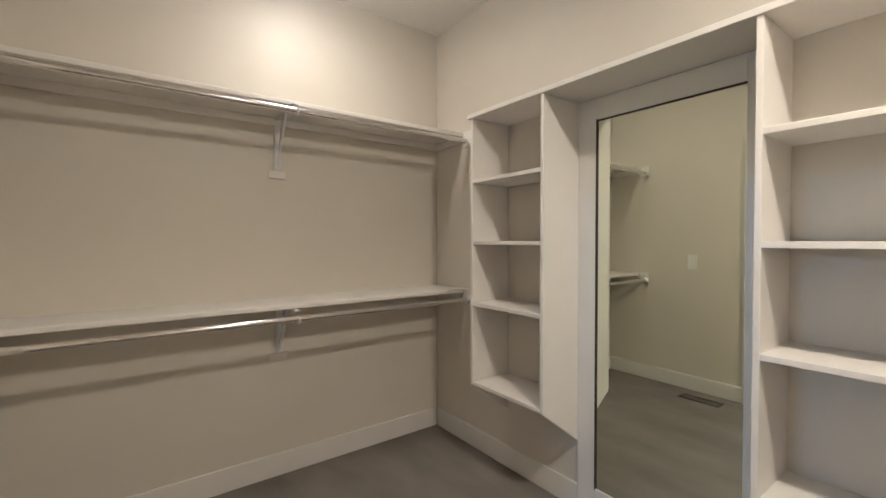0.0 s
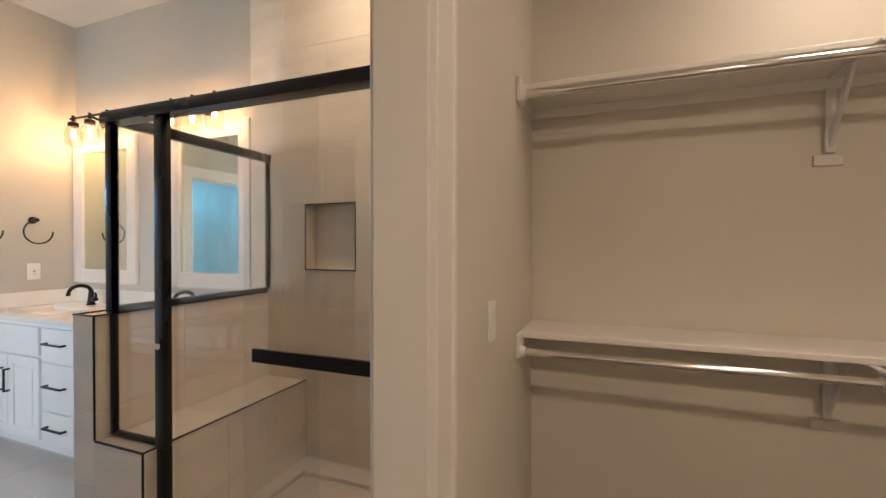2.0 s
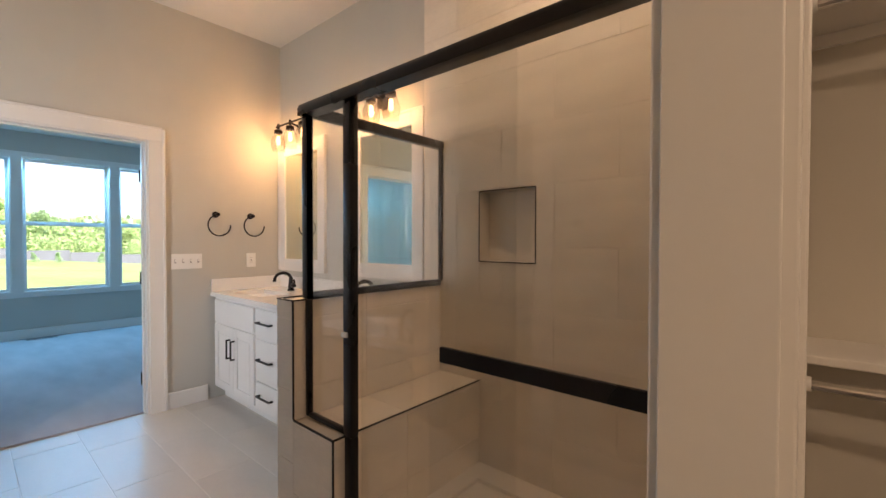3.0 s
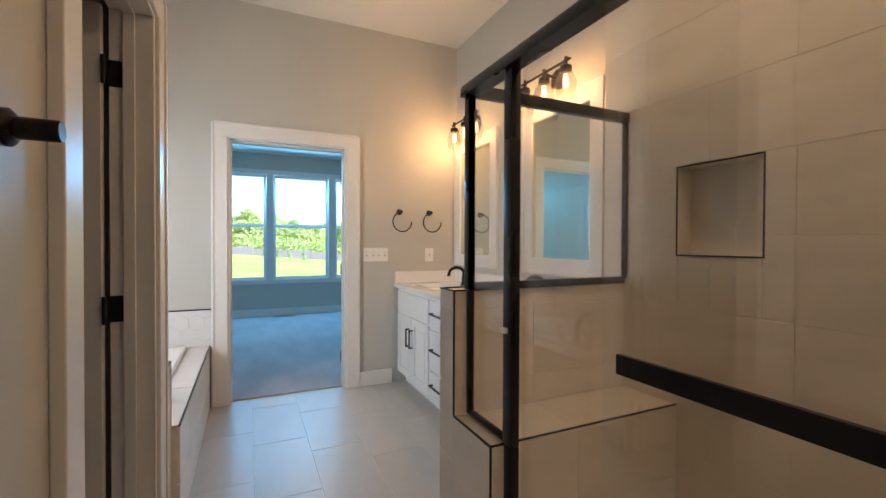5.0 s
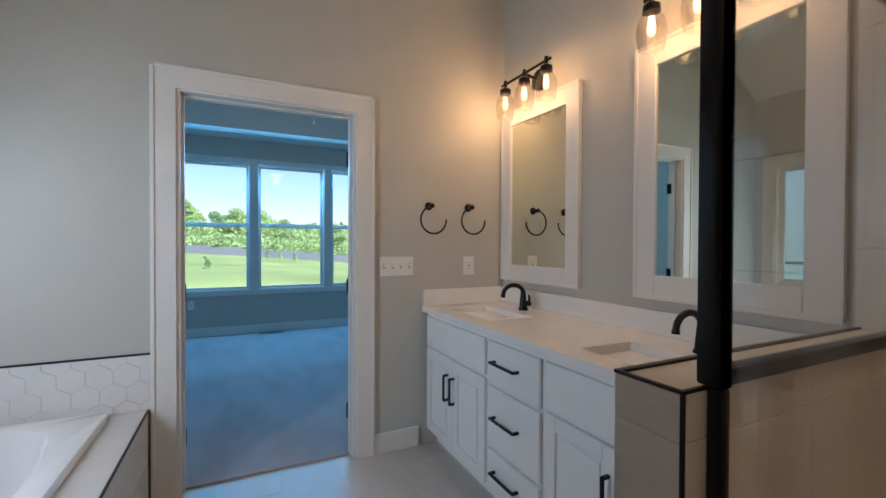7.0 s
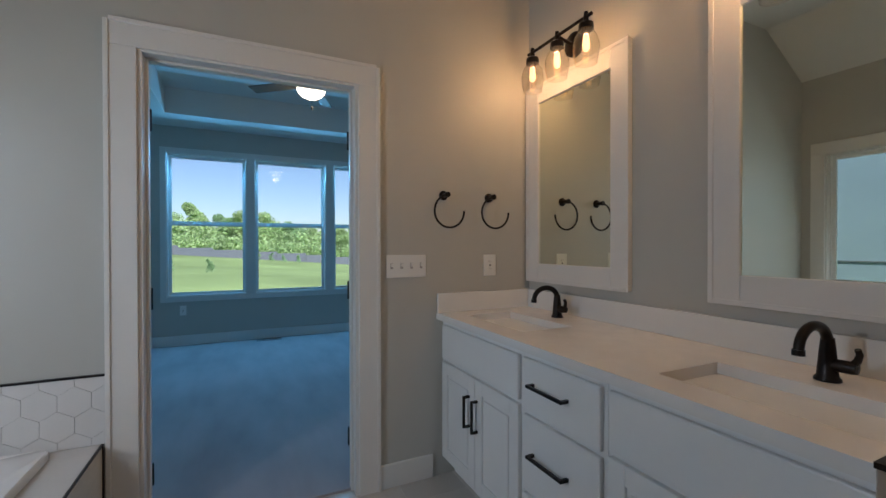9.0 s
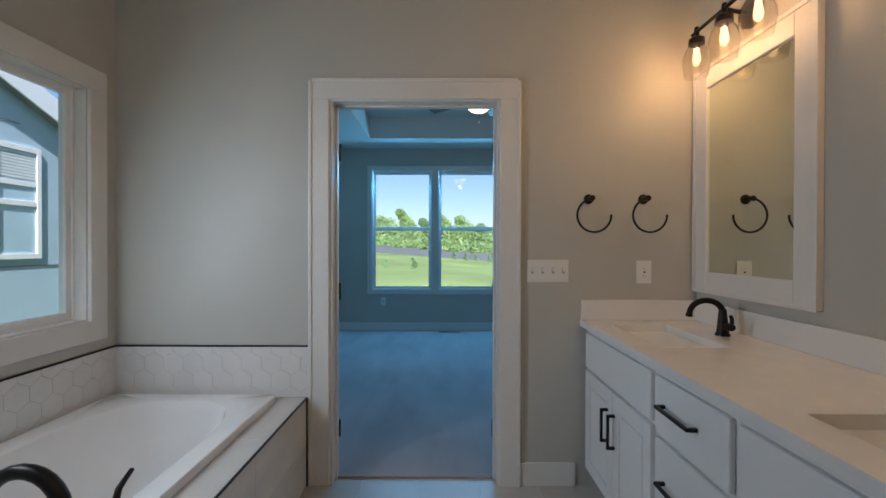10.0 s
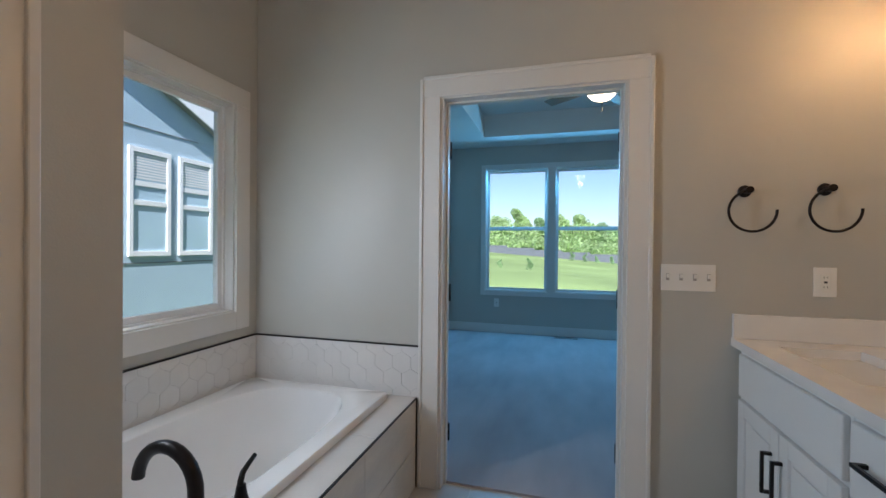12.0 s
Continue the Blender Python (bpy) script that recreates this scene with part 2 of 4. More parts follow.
structure("wall_south", boxes([(-4.0, -3.828, 0.02, 0.15, 0, 3.3), (-2.70, -2.45, 0.02, 0.15, 0, 3.3), (-3.828, -2.70, 0.02, 0.15, 0, 0.895), (-3.828, -2.70, 0.02, 0.15, 2.055, 3.3)]), PAINT, "greige painted wall with the window over the tub")
structure("wall_tub_end", B(-2.467, -2.335, 0.02, 1.01, 0, 3.3), PAINT, "greige painted wall at the end of the tub")
structure("wall_toilet_room", boxes([(-2.467, -2.21, 1.01, 1.13, 0, 3.3), (-1.44, -0.415, 1.01, 1.13, 0, 3.3), (-2.21, -1.44, 1.01, 1.13, 2.06, 3.3)]), PAINT, "greige painted wall with the toilet room doorway")
structure("wall_toilet_back", boxes([(-2.335, -0.415, -0.9, -0.78, 0, 3.3)]), PAINT, "plain painted wall at the back of the toilet room")
structure("wall_toilet_west", B(-2.45, -2.335, -0.9, 0.02, 0, 3.3), PAINT, "plain painted wall of the toilet room")
structure("wall_closet_west", boxes([(-0.415, -0.30, -1.0, 1.15, 0, 3.3), (-0.415, -0.30, 1.86, 3.34, 0, 3.3), (-0.415, -0.30, 1.15, 1.86, 2.06, 3.3)]), CLOSETP, "cream painted closet wall with the doorway")
structure("wall_closet_north", B(-0.30, 2.0, 3.10, 3.34, 0, 2.9), CLOSETP, "cream painted closet wall behind the hanging rods")
structure("wall_closet_east", B(1.88, 2.0, -1.0, 3.10, 0, 2.9), CLOSETP, "cream painted closet wall behind the shelving")
structure("wall_closet_south", B(-0.30, 1.88, -1.0, -0.88, 0, 2.9), CLOSETP, "plain cream closet wall")
structure("ceiling_closet", B(-0.30, 2.0, -1.0, 3.34, HC, 2.9), CEIL, "white painted closet ceiling", "ceiling")
bm = boxes([(-4.0, -0.415, 0.72, 3.245, HB, 3.3), (-2.335, -0.415, -0.78, 0.72, HB, 3.3)])
prism(bm, [(0.15, 2.74), (0.72, HB), (0.72, 3.3), (0.15, 3.3)], -4.0, -2.45, "X")
structure("ceiling_bathroom", bm, CEIL, "white painted ceiling sloping down over the tub", "ceiling")
structure("roof_slab", B(-9.5, 2.3, -1.3, 6.2, 3.32, 3.42), SHING, "flat cover over the rooms", "roof")
structure("floor_closet", B(-0.36, 1.88, -0.88, 3.10, -0.12, 0.006), CCARPET, "grey carpet of the closet", "carpet")
structure("floor_toilet_room", B(-2.335, -0.415, -0.78, 1.07, -0.12, 0.0), FGROUT, "grey tiled toilet room floor", "floor")
FLOOR = structure("floor_bathroom", B(-4.06, -0.36, 1.07, 3.245, -0.12, -0.0015), FGROUT, "grey porcelain tile floor with pale joints", "floor")
# bedroom shell
XB = -8.05
WZ0, WZ1, HT, HR = 0.621, 2.41, 2.737, 3.03
structure("floor_bedroom", B(XB, -4.06, 0.27, 5.2, -0.12, 0.012), CARPET, "grey carpet of the bedroom", "carpet")
WIN3 = [(0.817, 1.715), (1.813, 2.74), (2.844, 3.74)]
segs = [(XB - 0.15, XB, 0.15, 5.3, 0, WZ0), (XB - 0.15, XB, 0.15, 5.3, WZ1, 3.3)]
edges = [0.15] + [v for w in WIN3 for v in w] + [5.3]
for a, b in zip(edges[::2], edges[1::2]):
    segs.append((XB - 0.15, XB, a, b, WZ0, WZ1))
structure("wall_bedroom_west", boxes(segs), PAINT, "grey painted bedroom wall with three windows")
structure("wall_bedroom_south", B(XB, -4.12, 0.15, 0.27, 0, 3.3), PAINT, "grey painted bedroom wall")
structure("wall_bedroom_north", B(XB, -4.12, 5.2, 5.3, 0, 3.3), PAINT, "plain grey bedroom wall")
structure("wall_bedroom_east", B(-4.12, -4.0, 3.34, 5.3, 0, 3.3), PAINT, "plain grey bedroom wall")
TX, TY = (-7.47, -4.72), (0.894, 4.7)
structure("ceiling_bedroom", boxes([(XB, TX[0], 0.27, 5.2, HT, 3.3), (TX[1], -4.12, 0.27, 5.2, HT, 3.3), (TX[0], TX[1], 0.27, TY[0], HT, 3.3), (TX[0], TX[1], TY[1], 5.2, HT, 3.3), (TX[0], TX[1], TY[0], TY[1], HR, 3.3)]), CEIL, "white tray ceiling of the bedroom", "ceiling")

# baseboards
def baseboard(rows, label="white painted baseboard"):
    ob = structure("baseboard", boxes(rows, bevel=0.004), TRIM, label, "baseboard")
    return ob


baseboard([(-0.30, 1.868, 3.086, 3.10, 0.006, 0.13), (1.866, 1.88, -0.88, 3.084, 0.006, 0.13), (-0.30, -0.286, 1.95, 3.084, 0.006, 0.13)])
baseboard([(-4.0, -3.986, 2.30, 2.60, 0, 0.125)])
baseboard([(-2.44, -2.345, 1.13, 1.132, 0, 0.02)])
baseboard([(-1.33, -0.415, 1.13, 1.144, 0, 0.125)])
baseboard([(XB, XB + 0.014, 0.27, 5.2, 0.012, 0.14), (XB + 0.014, -4.12, 0.27, 0.284, 0.012, 0.14)])


def casing(name, axis, face, out, a0, a1, top, width=0.1, thick=0.018, label="white painted door casing", bottom=None, left=True, right=True, z0=0.0):
    """Trim round an opening in a wall: axis is the wall's running axis, face its plane, out the side it stands on."""
    f0, f1 = sorted((face, face + out * thick))
    g0, g1 = sorted((face, face + out * (thick + 0.007)))
    rows, lips = [], []
    zb = z0 if bottom is None else bottom - width
    if left:
        rows.append((a0 - width, a0, zb, top))
        lips.append((a0 - width - 0.012, a0 - width + 0.006, zb, top + width))
    if right:
        rows.append((a1, a1 + width, zb, top))
        lips.append((a1 + width - 0.006, a1 + width + 0.012, zb, top + width))
    rows.append((a0 - (width if left else 0), a1 + (width if right else 0), top, top + width))
    lips.append((a0 - (width - 0.006 if left else 0), a1 + (width - 0.006 if right else 0), top + width - 0.006, top + width + 0.012))
    if bottom is not None:
        rows.append((a0, a1, bottom - width, bottom))
    bm = bmesh.new()
    for p, q, z1, z2 in rows:
        box(bm, *((f0, f1, p, q) if axis == "y" else (p, q, f0, f1)), z1, z2, bevel=0.003)
    for p, q, z1, z2 in (lips if bottom is None else []):
        box(bm, *((g0, g1, p, q) if axis == "y" else (p, q, g0, g1)), z1, z2, bevel=0.003)
    return structure(name, bm, TRIM, label, "door casing" if bottom is None else "window casing")


def jamb(name, axis, f0, f1, a0, a1, top, label, stop=None, t=0.02):
    rows = [(a0, a0 + t, 0, top), (a1 - t, a1, 0, top), (a0 + t, a1 - t, top - t, top)]
    bm = bmesh.new()
    for p, q, z1, z2 in rows:
        box(bm, *((f0, f1, p, q) if axis == "y" else (p, q, f0, f1)), z1, z2, bevel=0.002)
    if stop:
        s0, s1 = stop
        for p, q, z1, z2 in [(a0 + t, a0 + t + 0.012, 0, top - t), (a1 - t - 0.012, a1 - t, 0, top - t), (a0 + t + 0.012, a1 - t - 0.012, top - t - 0.012, top - t)]:
            box(bm, *((s0, s1, p, q) if axis == "y" else (p, q, s0, s1)), z1, z2, bevel=0.002)
    return structure(name, bm, TRIM, label, "door jamb")


casing("casing_bedroom_door", "y", -4.0, 1, 1.292, 2.198, 2.052, 0.096)
door_1 = jamb("door_1", "y", -4.125, -3.995, 1.288, 2.202, 2.062, "white bedroom doorway jamb with black hinges", (-4.085, -4.05))
casing("casing_toilet_door", "x", 1.13, 1, -2.215, -1.435, 2.052, 0.1)
door_2 = jamb("door_2", "x", 1.005, 1.135, -2.212, -1.438, 2.062, "white toilet room doorway jamb with black hinges", (1.045, 1.08))
casing("casing_closet_bath", "y", -0.415, -1, 1.155, 1.855, 2.052, 0.09, left=False)
casing("casing_closet_inside", "y", -0.30, 1, 1.155, 1.855, 2.052, 0.085, label="cream painted door casing", left=False)
door_3 = jamb("door_3", "y", -0.418, -0.297, 1.148, 1.862, 2.062, "white painted closet doorway jamb")


def hinge(parent, at, along, outward):
    """A black butt hinge: rounded leaf and barrel."""
    x, y, z = at
    bm = bmesh.new()
    if along == "x":
        box(bm, x - 0.02, x + 0.025, y - 0.002, y + 0.002, z - 0.045, z + 0.045, bevel=0.001)
    else:
        box(bm, x - 0.0015, x + 0.0015, y - 0.025, y + 0.025, z - 0.045, z + 0.045, bevel=0.001)
    cyl(bm, (x + outward[0], y + outward[1], z - 0.047), (x + outward[0], y + outward[1], z + 0.047), 0.0065, n=12)
    return part("hinge", bm, BLACKT, parent, "black metal hinge")


for z in (0.25, 1.02, 1.80):
    hinge(door_1, (-4.105, 1.3095, z), "x", (-0.022, 0.004))
    hinge(door_1, (-4.105, 2.1805, z), "x", (-0.022, -0.004))
# open toilet room door, swung into the room
leaf = empty("interior_door", (-2.165, 1.0, 0.01), "white painted interior door standing open with black hinges", "door")
DX0, DX1 = -2.195, -2.160
part("door_frame", boxes([(DX0, DX1, 0.25, 0.39, 0.012, 2.04), (DX0, DX1, 0.845, 0.99, 0.012, 2.04), (DX0, DX1, 0.39, 0.845, 0.012, 0.24), (DX0, DX1, 0.39, 0.845, 0.80, 0.985), (DX0, DX1, 0.39, 0.845, 1.88, 2.04)], bevel=0.002), TRIM, leaf)
for z0, z1 in ((0.24, 0.80), (0.985, 1.88)):
    part("door_panel", B(DX0 + 0.009, DX1 - 0.009, 0.385, 0.85, z0 - 0.005, z1 + 0.005), TRIM, leaf)
    for x0, x1 in ((DX0 + 0.003, DX0 + 0.0088), (DX1 - 0.0088, DX1 - 0.003)):
        part("moulding", boxes([(x0, x1, 0.391, 0.409, z0 + 0.001, z1 - 0.001), (x0, x1, 0.826, 0.844, z0 + 0.001, z1 - 0.001), (x0, x1, 0.409, 0.826, z0 + 0.001, z0 + 0.019), (x0, x1, 0.409, 0.826, z1 - 0.019, z1 - 0.001)], bevel=0.002), TRIM, leaf)
for z in (0.25, 1.01, 1.82):
    bm = B(-2.19, -2.1885, 1.008, 1.05, z - 0.045, z + 0.045)
    cyl(bm, (-2.155, 0.998, z - 0.047), (-2.155, 0.998, z + 0.047), 0.007, n=12)
    box(bm, -2.193, -2.189, 1.004, 1.048, z - 0.045, z + 0.045, bevel=0.001)
    part("hinge", bm, BLACKT, leaf, "black metal hinge")

# ---- windows ----
def window(name, axis, f_in, f_out, a0, a1, z0, z1, rail, label, t=0.035, s=0.03):
    """A vinyl window in an opening: frame, two sashes, panes. f_in to f_out: wall depth."""
    ob = structure(name, bmesh.new(), VINYL, label, "window")
    d = 1 if f_out > f_in else -1
    def bx(bm, p, q, f0, f1, w0, w1, bevel=0.003):
        f0, f1 = sorted((f0, f1))
        box(bm, *((p, q, f0, f1) if axis == "x" else (f0, f1, p, q)), w0, w1, bevel=bevel)
    bm = bmesh.new()
    lin = 0.015
    for p, q, w0, w1 in ((a0, a0 + lin, z0, z1), (a1 - lin, a1, z0, z1), (a0 + lin, a1 - lin, z0, z0 + lin), (a0 + lin, a1 - lin, z1 - lin, z1)):
        bx(bm, p, q, f_in, f_out - d * 0.06, w0, w1, 0.002)
    part("window_lining", bm, TRIM, ob)
    bm = bmesh.new()
    fo, fi = f_out - d * 0.005, f_out - d * 0.075
    for p, q, w0, w1 in ((a0, a0 + t, z0, z1), (a1 - t, a1, z0, z1), (a0 + t, a1 - t, z0, z0 + t), (a0 + t, a1 - t, z1 - t, z1)):
        bx(bm, p, q, fi, fo, w0, w1)
    part("window_frame", bm, VINYL, ob)
    spans = [(z0 + t, z1 - t)] if rail is None else [(z0 + t, rail), (rail, z1 - t)]
    for i, (w0, w1) in enumerate(spans):
        g = f_out - d * (0.055 if i == 0 else 0.03)
        bm = bmesh.new()
        for p, q, u0, u1 in ((a0 + t, a0 + t + s, w0, w1), (a1 - t - s, a1 - t, w0, w1), (a0 + t + s, a1 - t - s, w0, w0 + s), (a0 + t + s, a1 - t - s, w1 - s, w1)):
            bx(bm, p, q, g - d * 0.012, g + d * 0.012, u0, u1)
        part("sash", bm, VINYL, ob)
        bm = bmesh.new()
        bx(bm, a0 + t + s - 0.005, a1 - t - s + 0.005, g - 0.002, g + 0.002, w0 + s - 0.005, w1 - s + 0.005, 0)
        pane = part("pane", bm, PANE, ob, "clear window glass")
        pane.visible_shadow = False
    return ob


window("window_1", "x", 0.15, 0.02, -3.828, -2.70, 0.895, 2.055, None, "white fixed window over the tub", 0.026, 0.03)
casing("casing_tub_window", "x", 0.15, 1, -3.822, -2.705, 2.05, 0.102, bottom=0.902, label="white painted window casing")
for i, (a, b) in enumerate(WIN3):
    window("window_%d" % (i + 2), "y", XB, XB - 0.15, a, b, WZ0, WZ1, 1.541, "white double-hung bedroom window", 0.02, 0.028)
ZA, ZB = WZ0 - 0.062, WZ1 + 0.062
rows = [(XB, XB + 0.018, WIN3[0][0] - 0.062, WIN3[0][0] + 0.004, ZA, ZB), (XB, XB + 0.018, WIN3[2][1] - 0.004, WIN3[2][1] + 0.062, ZA, ZB),
        (XB, XB + 0.018, WIN3[0][0] + 0.004, WIN3[2][1] - 0.004, WZ1 - 0.004, ZB), (XB, XB + 0.018, WIN3[0][0] + 0.004, WIN3[2][1] - 0.004, ZA, WZ0 + 0.004)]
for p, q in zip(WIN3, WIN3[1:]):
    rows.append((XB, XB + 0.018, p[1] - 0.004, q[0] + 0.004, WZ0 + 0.004, WZ1 - 0.004))
bm = boxes(rows, bevel=0.002)
structure("casing_bedroom_windows", bm, TRIM, "white painted casing round three windows", "window casing")

# sky light in the window openings
def sky_strip(name, m, width, energy, color):
    data = bpy.data.lights.new(name, "AREA")
    data.shape, data.size, data.size_y, data.energy, data.color = "RECTANGLE", width, 0.016, energy, color
    new(name, data).matrix_world = m


for a, b in WIN3:
    c = (a + b) / 2
    sky_strip("sky_light", look((XB - 0.006, c, WZ1 - 0.032), (XB + 0.90, c - 0.02, WZ1 - 0.85)), b - a - 0.2, BEDSKY, BEDC)
sky_strip("sky_light", look((-2.745, 0.105, 1.48), (-2.78, 2.40, 0.62)) @ pose(0, 0, 0, 0, 0, 90), 1.05, TUBSKY, TUBC)

# ---- closet ----
def closet_shelf(z, label):
    """A long shelf with a thick front edge, a chrome hanging rod, end sockets and one steel bracket."""
    e = empty("closet_shelf", (0.79, 2.94, z), label, "closet shelf", "shelves over hanging rods")
    part("board", B(-0.298, 1.878, 2.812, 3.099, z - 0.019, z - 0.0005, bevel=0.001), SHELFW, e)
    part("front_edge", B(-0.298, 1.878, 2.793, 2.8115, z - 0.024, z, bevel=0.004), SHELFW, e)
    rz = z - 0.064
    part("rod", C((-0.285, 2.735, rz), (1.866, 2.735, rz), 0.0145, n=24), CHROME, e, "chrome hanging rod", True)
    part("cleat", boxes([(-0.298, 1.878, 3.081, 3.099, z - 0.06, z - 0.0195)], bevel=0.002), SHELFW, e)
    for x, s in ((-0.298, 1), (1.878, -1)):
        bm = B(x, x + s * 0.014, 2.712, 2.792, z - 0.09, z + 0.003, bevel=0.003)
        part("end_cleat", bm, SHELFW, e)
        part("end_cleat", B(x, x + s * 0.014, 2.812, 3.080, z - 0.06, z - 0.0195, bevel=0.002), SHELFW, e)
        bm = bmesh.new()
        lathe(bm, [(0.0, 0.0), (0.024, 0.0), (0.024, s * 0.004), (0.019, s * 0.012), (0.019, s * 0.02), (0.0, s * 0.02)], (x + s * 0.0142, 2.735, rz), 20, "X")
        part("rod_socket", bm, PLASTIC, e, "white rod socket", True)
    br = part("bracket", B(0.785, 0.815, 3.068, 3.0808, z - 0.30, z - 0.061, bevel=0.002), STEEL, e, "steel shelf bracket")
    part("bracket_arm", B(0.788, 0.812, 2.742, 3.068, z - 0.033, z - 0.0245, bevel=0.001), STEEL, br)
    bm = prism(bmesh.new(), [(3.068, z - 0.285), (3.068, z - 0.25), (2.95, z - 0.0335), (2.91, z - 0.0335)], 0.794, 0.806, "X")
    part("brace", bm, STEEL, br)
    pts = [(0.8, 2.735 + 0.021 * math.cos(a), rz + 0.021 * math.sin(a)) for a in [radians(-210 + 14 * k) for k in range(19)]]
    part("rod_hook", tube(bmesh.new(), pts, 0.006, 8), STEEL, br, "", True)
    part("block", B(0.755, 0.845, 3.083, 3.0995, z - 0.345, z - 0.305, bevel=0.002), SHELFW, e)
    return e


closet_shelf(1.985, "white upper closet shelf with chrome hanging rod")
closet_shelf(0.992, "white lower closet shelf with chrome hanging rod")


def shelf_unit(y0, y1, label):
    """An open wall-hung shelf unit with angled side feet."""
    e = empty("shelf_unit", (1.75, (y0 + y1) / 2, 0.53), label, "shelf unit", "open closet shelving")
    t = 0.019
    for y in (y0, y1 - t):
        bm = prism(bmesh.new(), [(1.612, 0.53), (1.878, 0.335), (1.878, 1.945), (1.612, 1.945)], y, y + t, "Y")
        bmesh.ops.bevel(bm, geom=bm.edges[:], offset=0.002, segments=1, affect="EDGES")
        part("side_panel", bm, SHELFW, e)
    for z in (0.53, 0.955, 1.28, 1.605):
        part("shelf", B(1.613, 1.878, y0 + t, y1 - t, z, z + t, bevel=0.002), SHELFW, e)
    return e


shelf_unit(1.925, 2.420, "white open shelf unit beside the wall mirror")
shelf_unit(0.66, 1.150, "white open shelf unit beside the wall mirror")
hdr = empty("shelf_header", (1.75, 1.54, 1.95), "white top board over the mirror and shelving", "shelf")
part("top_board", B(1.616, 1.878, 0.64, 2.435, 1.946, 1.964, bevel=0.001), SHELFW, hdr)
part("front_edge", B(1.602, 1.6155, 0.64, 2.435, 1.944, 1.966, bevel=0.003), SHELFW, hdr)
mir = empty("wall_mirror", (1.87, 1.54, 1.0), "tall wall mirror in a wide white frame", "mirror")
part("pane", B(1.868, 1.8725, 1.245, 1.835, 0.15, 1.85), MIRROR, mir, "silvered mirror glass")
for r in ((1.862, 1.879, 1.83, 1.9245, 0.03, 1.945), (1.862, 1.879, 1.1505, 1.25, 0.03, 1.945), (1.862, 1.879, 1.25, 1.83, 1.845, 1.945), (1.862, 1.879, 1.25, 1.83, 0.03, 0.155)):
    part("frame", B(*r, bevel=0.003), TRIM, mir)
for r in ((1.8605, 1.868, 1.828, 1.8325, 0.15, 1.85), (1.8605, 1.868, 1.25, 1.83, 1.8425, 1.847)):
    part("edge_strip", B(*r), DARK, mir, "dark mirror edge")


def register(at, sx, sy, label):
    x, y, z = at
    e = empty("floor_register", at, label, "floor vent", "floor registers")
    part("frame", boxes([(x - sx, x + sx, y - sy, y - sy + 0.012, z, z + 0.005), (x - sx, x + sx, y + sy - 0.012, y + sy, z, z + 0.005), (x - sx, x - sx + 0.012, y - sy, y + sy, z, z + 0.004), (x + sx - 0.012, x + sx, y - sy, y + sy, z, z + 0.004)]), BRONZE, e)
    n = 10
    for i in range(n):
        if sy > sx:
            v = y - sy + 0.012 + (2 * sy - 0.024) * (i + 0.5) / n
            part("slat", B(x - sx + 0.011, x + sx - 0.011, v - 0.005, v + 0.005, z, z + 0.0035), BRONZE, e)
        else:
            v = x - sx + 0.012 + (2 * sx - 0.024) * (i + 0.5) / n
            part("slat", B(v - 0.005, v + 0.005, y - sy + 0.011, y + sy - 0.011, z, z + 0.0035), BRONZE, e)


register((-0.10, 2.18, 0.0065), 0.055, 0.15, "dark bronze floor register set in the carpet")
register((XB + 0.10, 1.98, 0.0125), 0.055, 0.15, "dark bronze floor register set in the carpet")


def plate(name, axis, face, out, a0, a1, z0, z1, kind, gangs, label, category):
    """A wall plate with toggles, a rocker or an outlet."""
    e = empty(name, ((face, (a0 + a1) / 2, z0) if axis == "y" else ((a0 + a1) / 2, face, z0)), label, category)
    def bx(p, q, d0, d1, w0, w1, bevel=0.0015):
        f0, f1 = sorted((face + out * d0, face + out * d1))
        return B(*((f0, f1, p, q) if axis == "y" else (p, q, f0, f1)), w0, w1, bevel=bevel)
    part("cover_plate", bx(a0, a1, 0, 0.006, z0, z1), PLASTIC, e)
    w, zc = (a1 - a0) / gangs, (z0 + z1) / 2
    for g in range(gangs):
        c = a0 + w * (g + 0.5)
        if kind == "toggle":
            part("toggle", bx(c - 0.005, c + 0.005, 0.006, 0.016, zc - 0.002, zc + 0.016), PLASTIC, e)
            part("slot", bx(c - 0.007, c + 0.007, 0.006, 0.007, zc - 0.013, zc + 0.018, 0), SLOTG, e)
        elif kind == "rocker":
            part("rocker", bx(c - 0.016, c + 0.016, 0.006, 0.010, zc - 0.033, zc + 0.033), PLASTIC, e)
        else:
            part("receptacle", bx(c - 0.017, c + 0.017, 0.006, 0.009, zc - 0.034, zc + 0.034), PLASTIC, e)
            for dz in (-0.02, 0.02):
                for da in (-0.006, 0.006):
                    part("slot", bx(c + da - 0.001, c + da + 0.001, 0.009, 0.0095, zc + dz - 0.004, zc + dz + 0.004, 0), DARK, e)
            part("button", bx(c - 0.006, c + 0.006, 0.009, 0.0105, zc - 0.004, zc + 0.004, 0.0005), DARK, e)
    return e


plate("light_switch", "y", -0.30, 1, 2.300, 2.372, 1.05, 1.175, "rocker", 1, "white light switch on the closet wall", "light switch")
plate("light_switch", "y", -4.0, 1, 2.343, 2.562, 1.084, 1.203, "toggle", 4, "white four-gang light switch beside the doorway", "light switch")
plate("wall_outlet", "y", -4.0, 1, 2.922, 3.002, 1.078, 1.200, "outlet", 1, "white wall outlet over the vanity", "outlet")
plate("wall_outlet", "y", XB, 1, 0.958, 1.028, 0.39, 0.51, "outlet", 1, "white wall outlet under the bedroom window", "outlet")


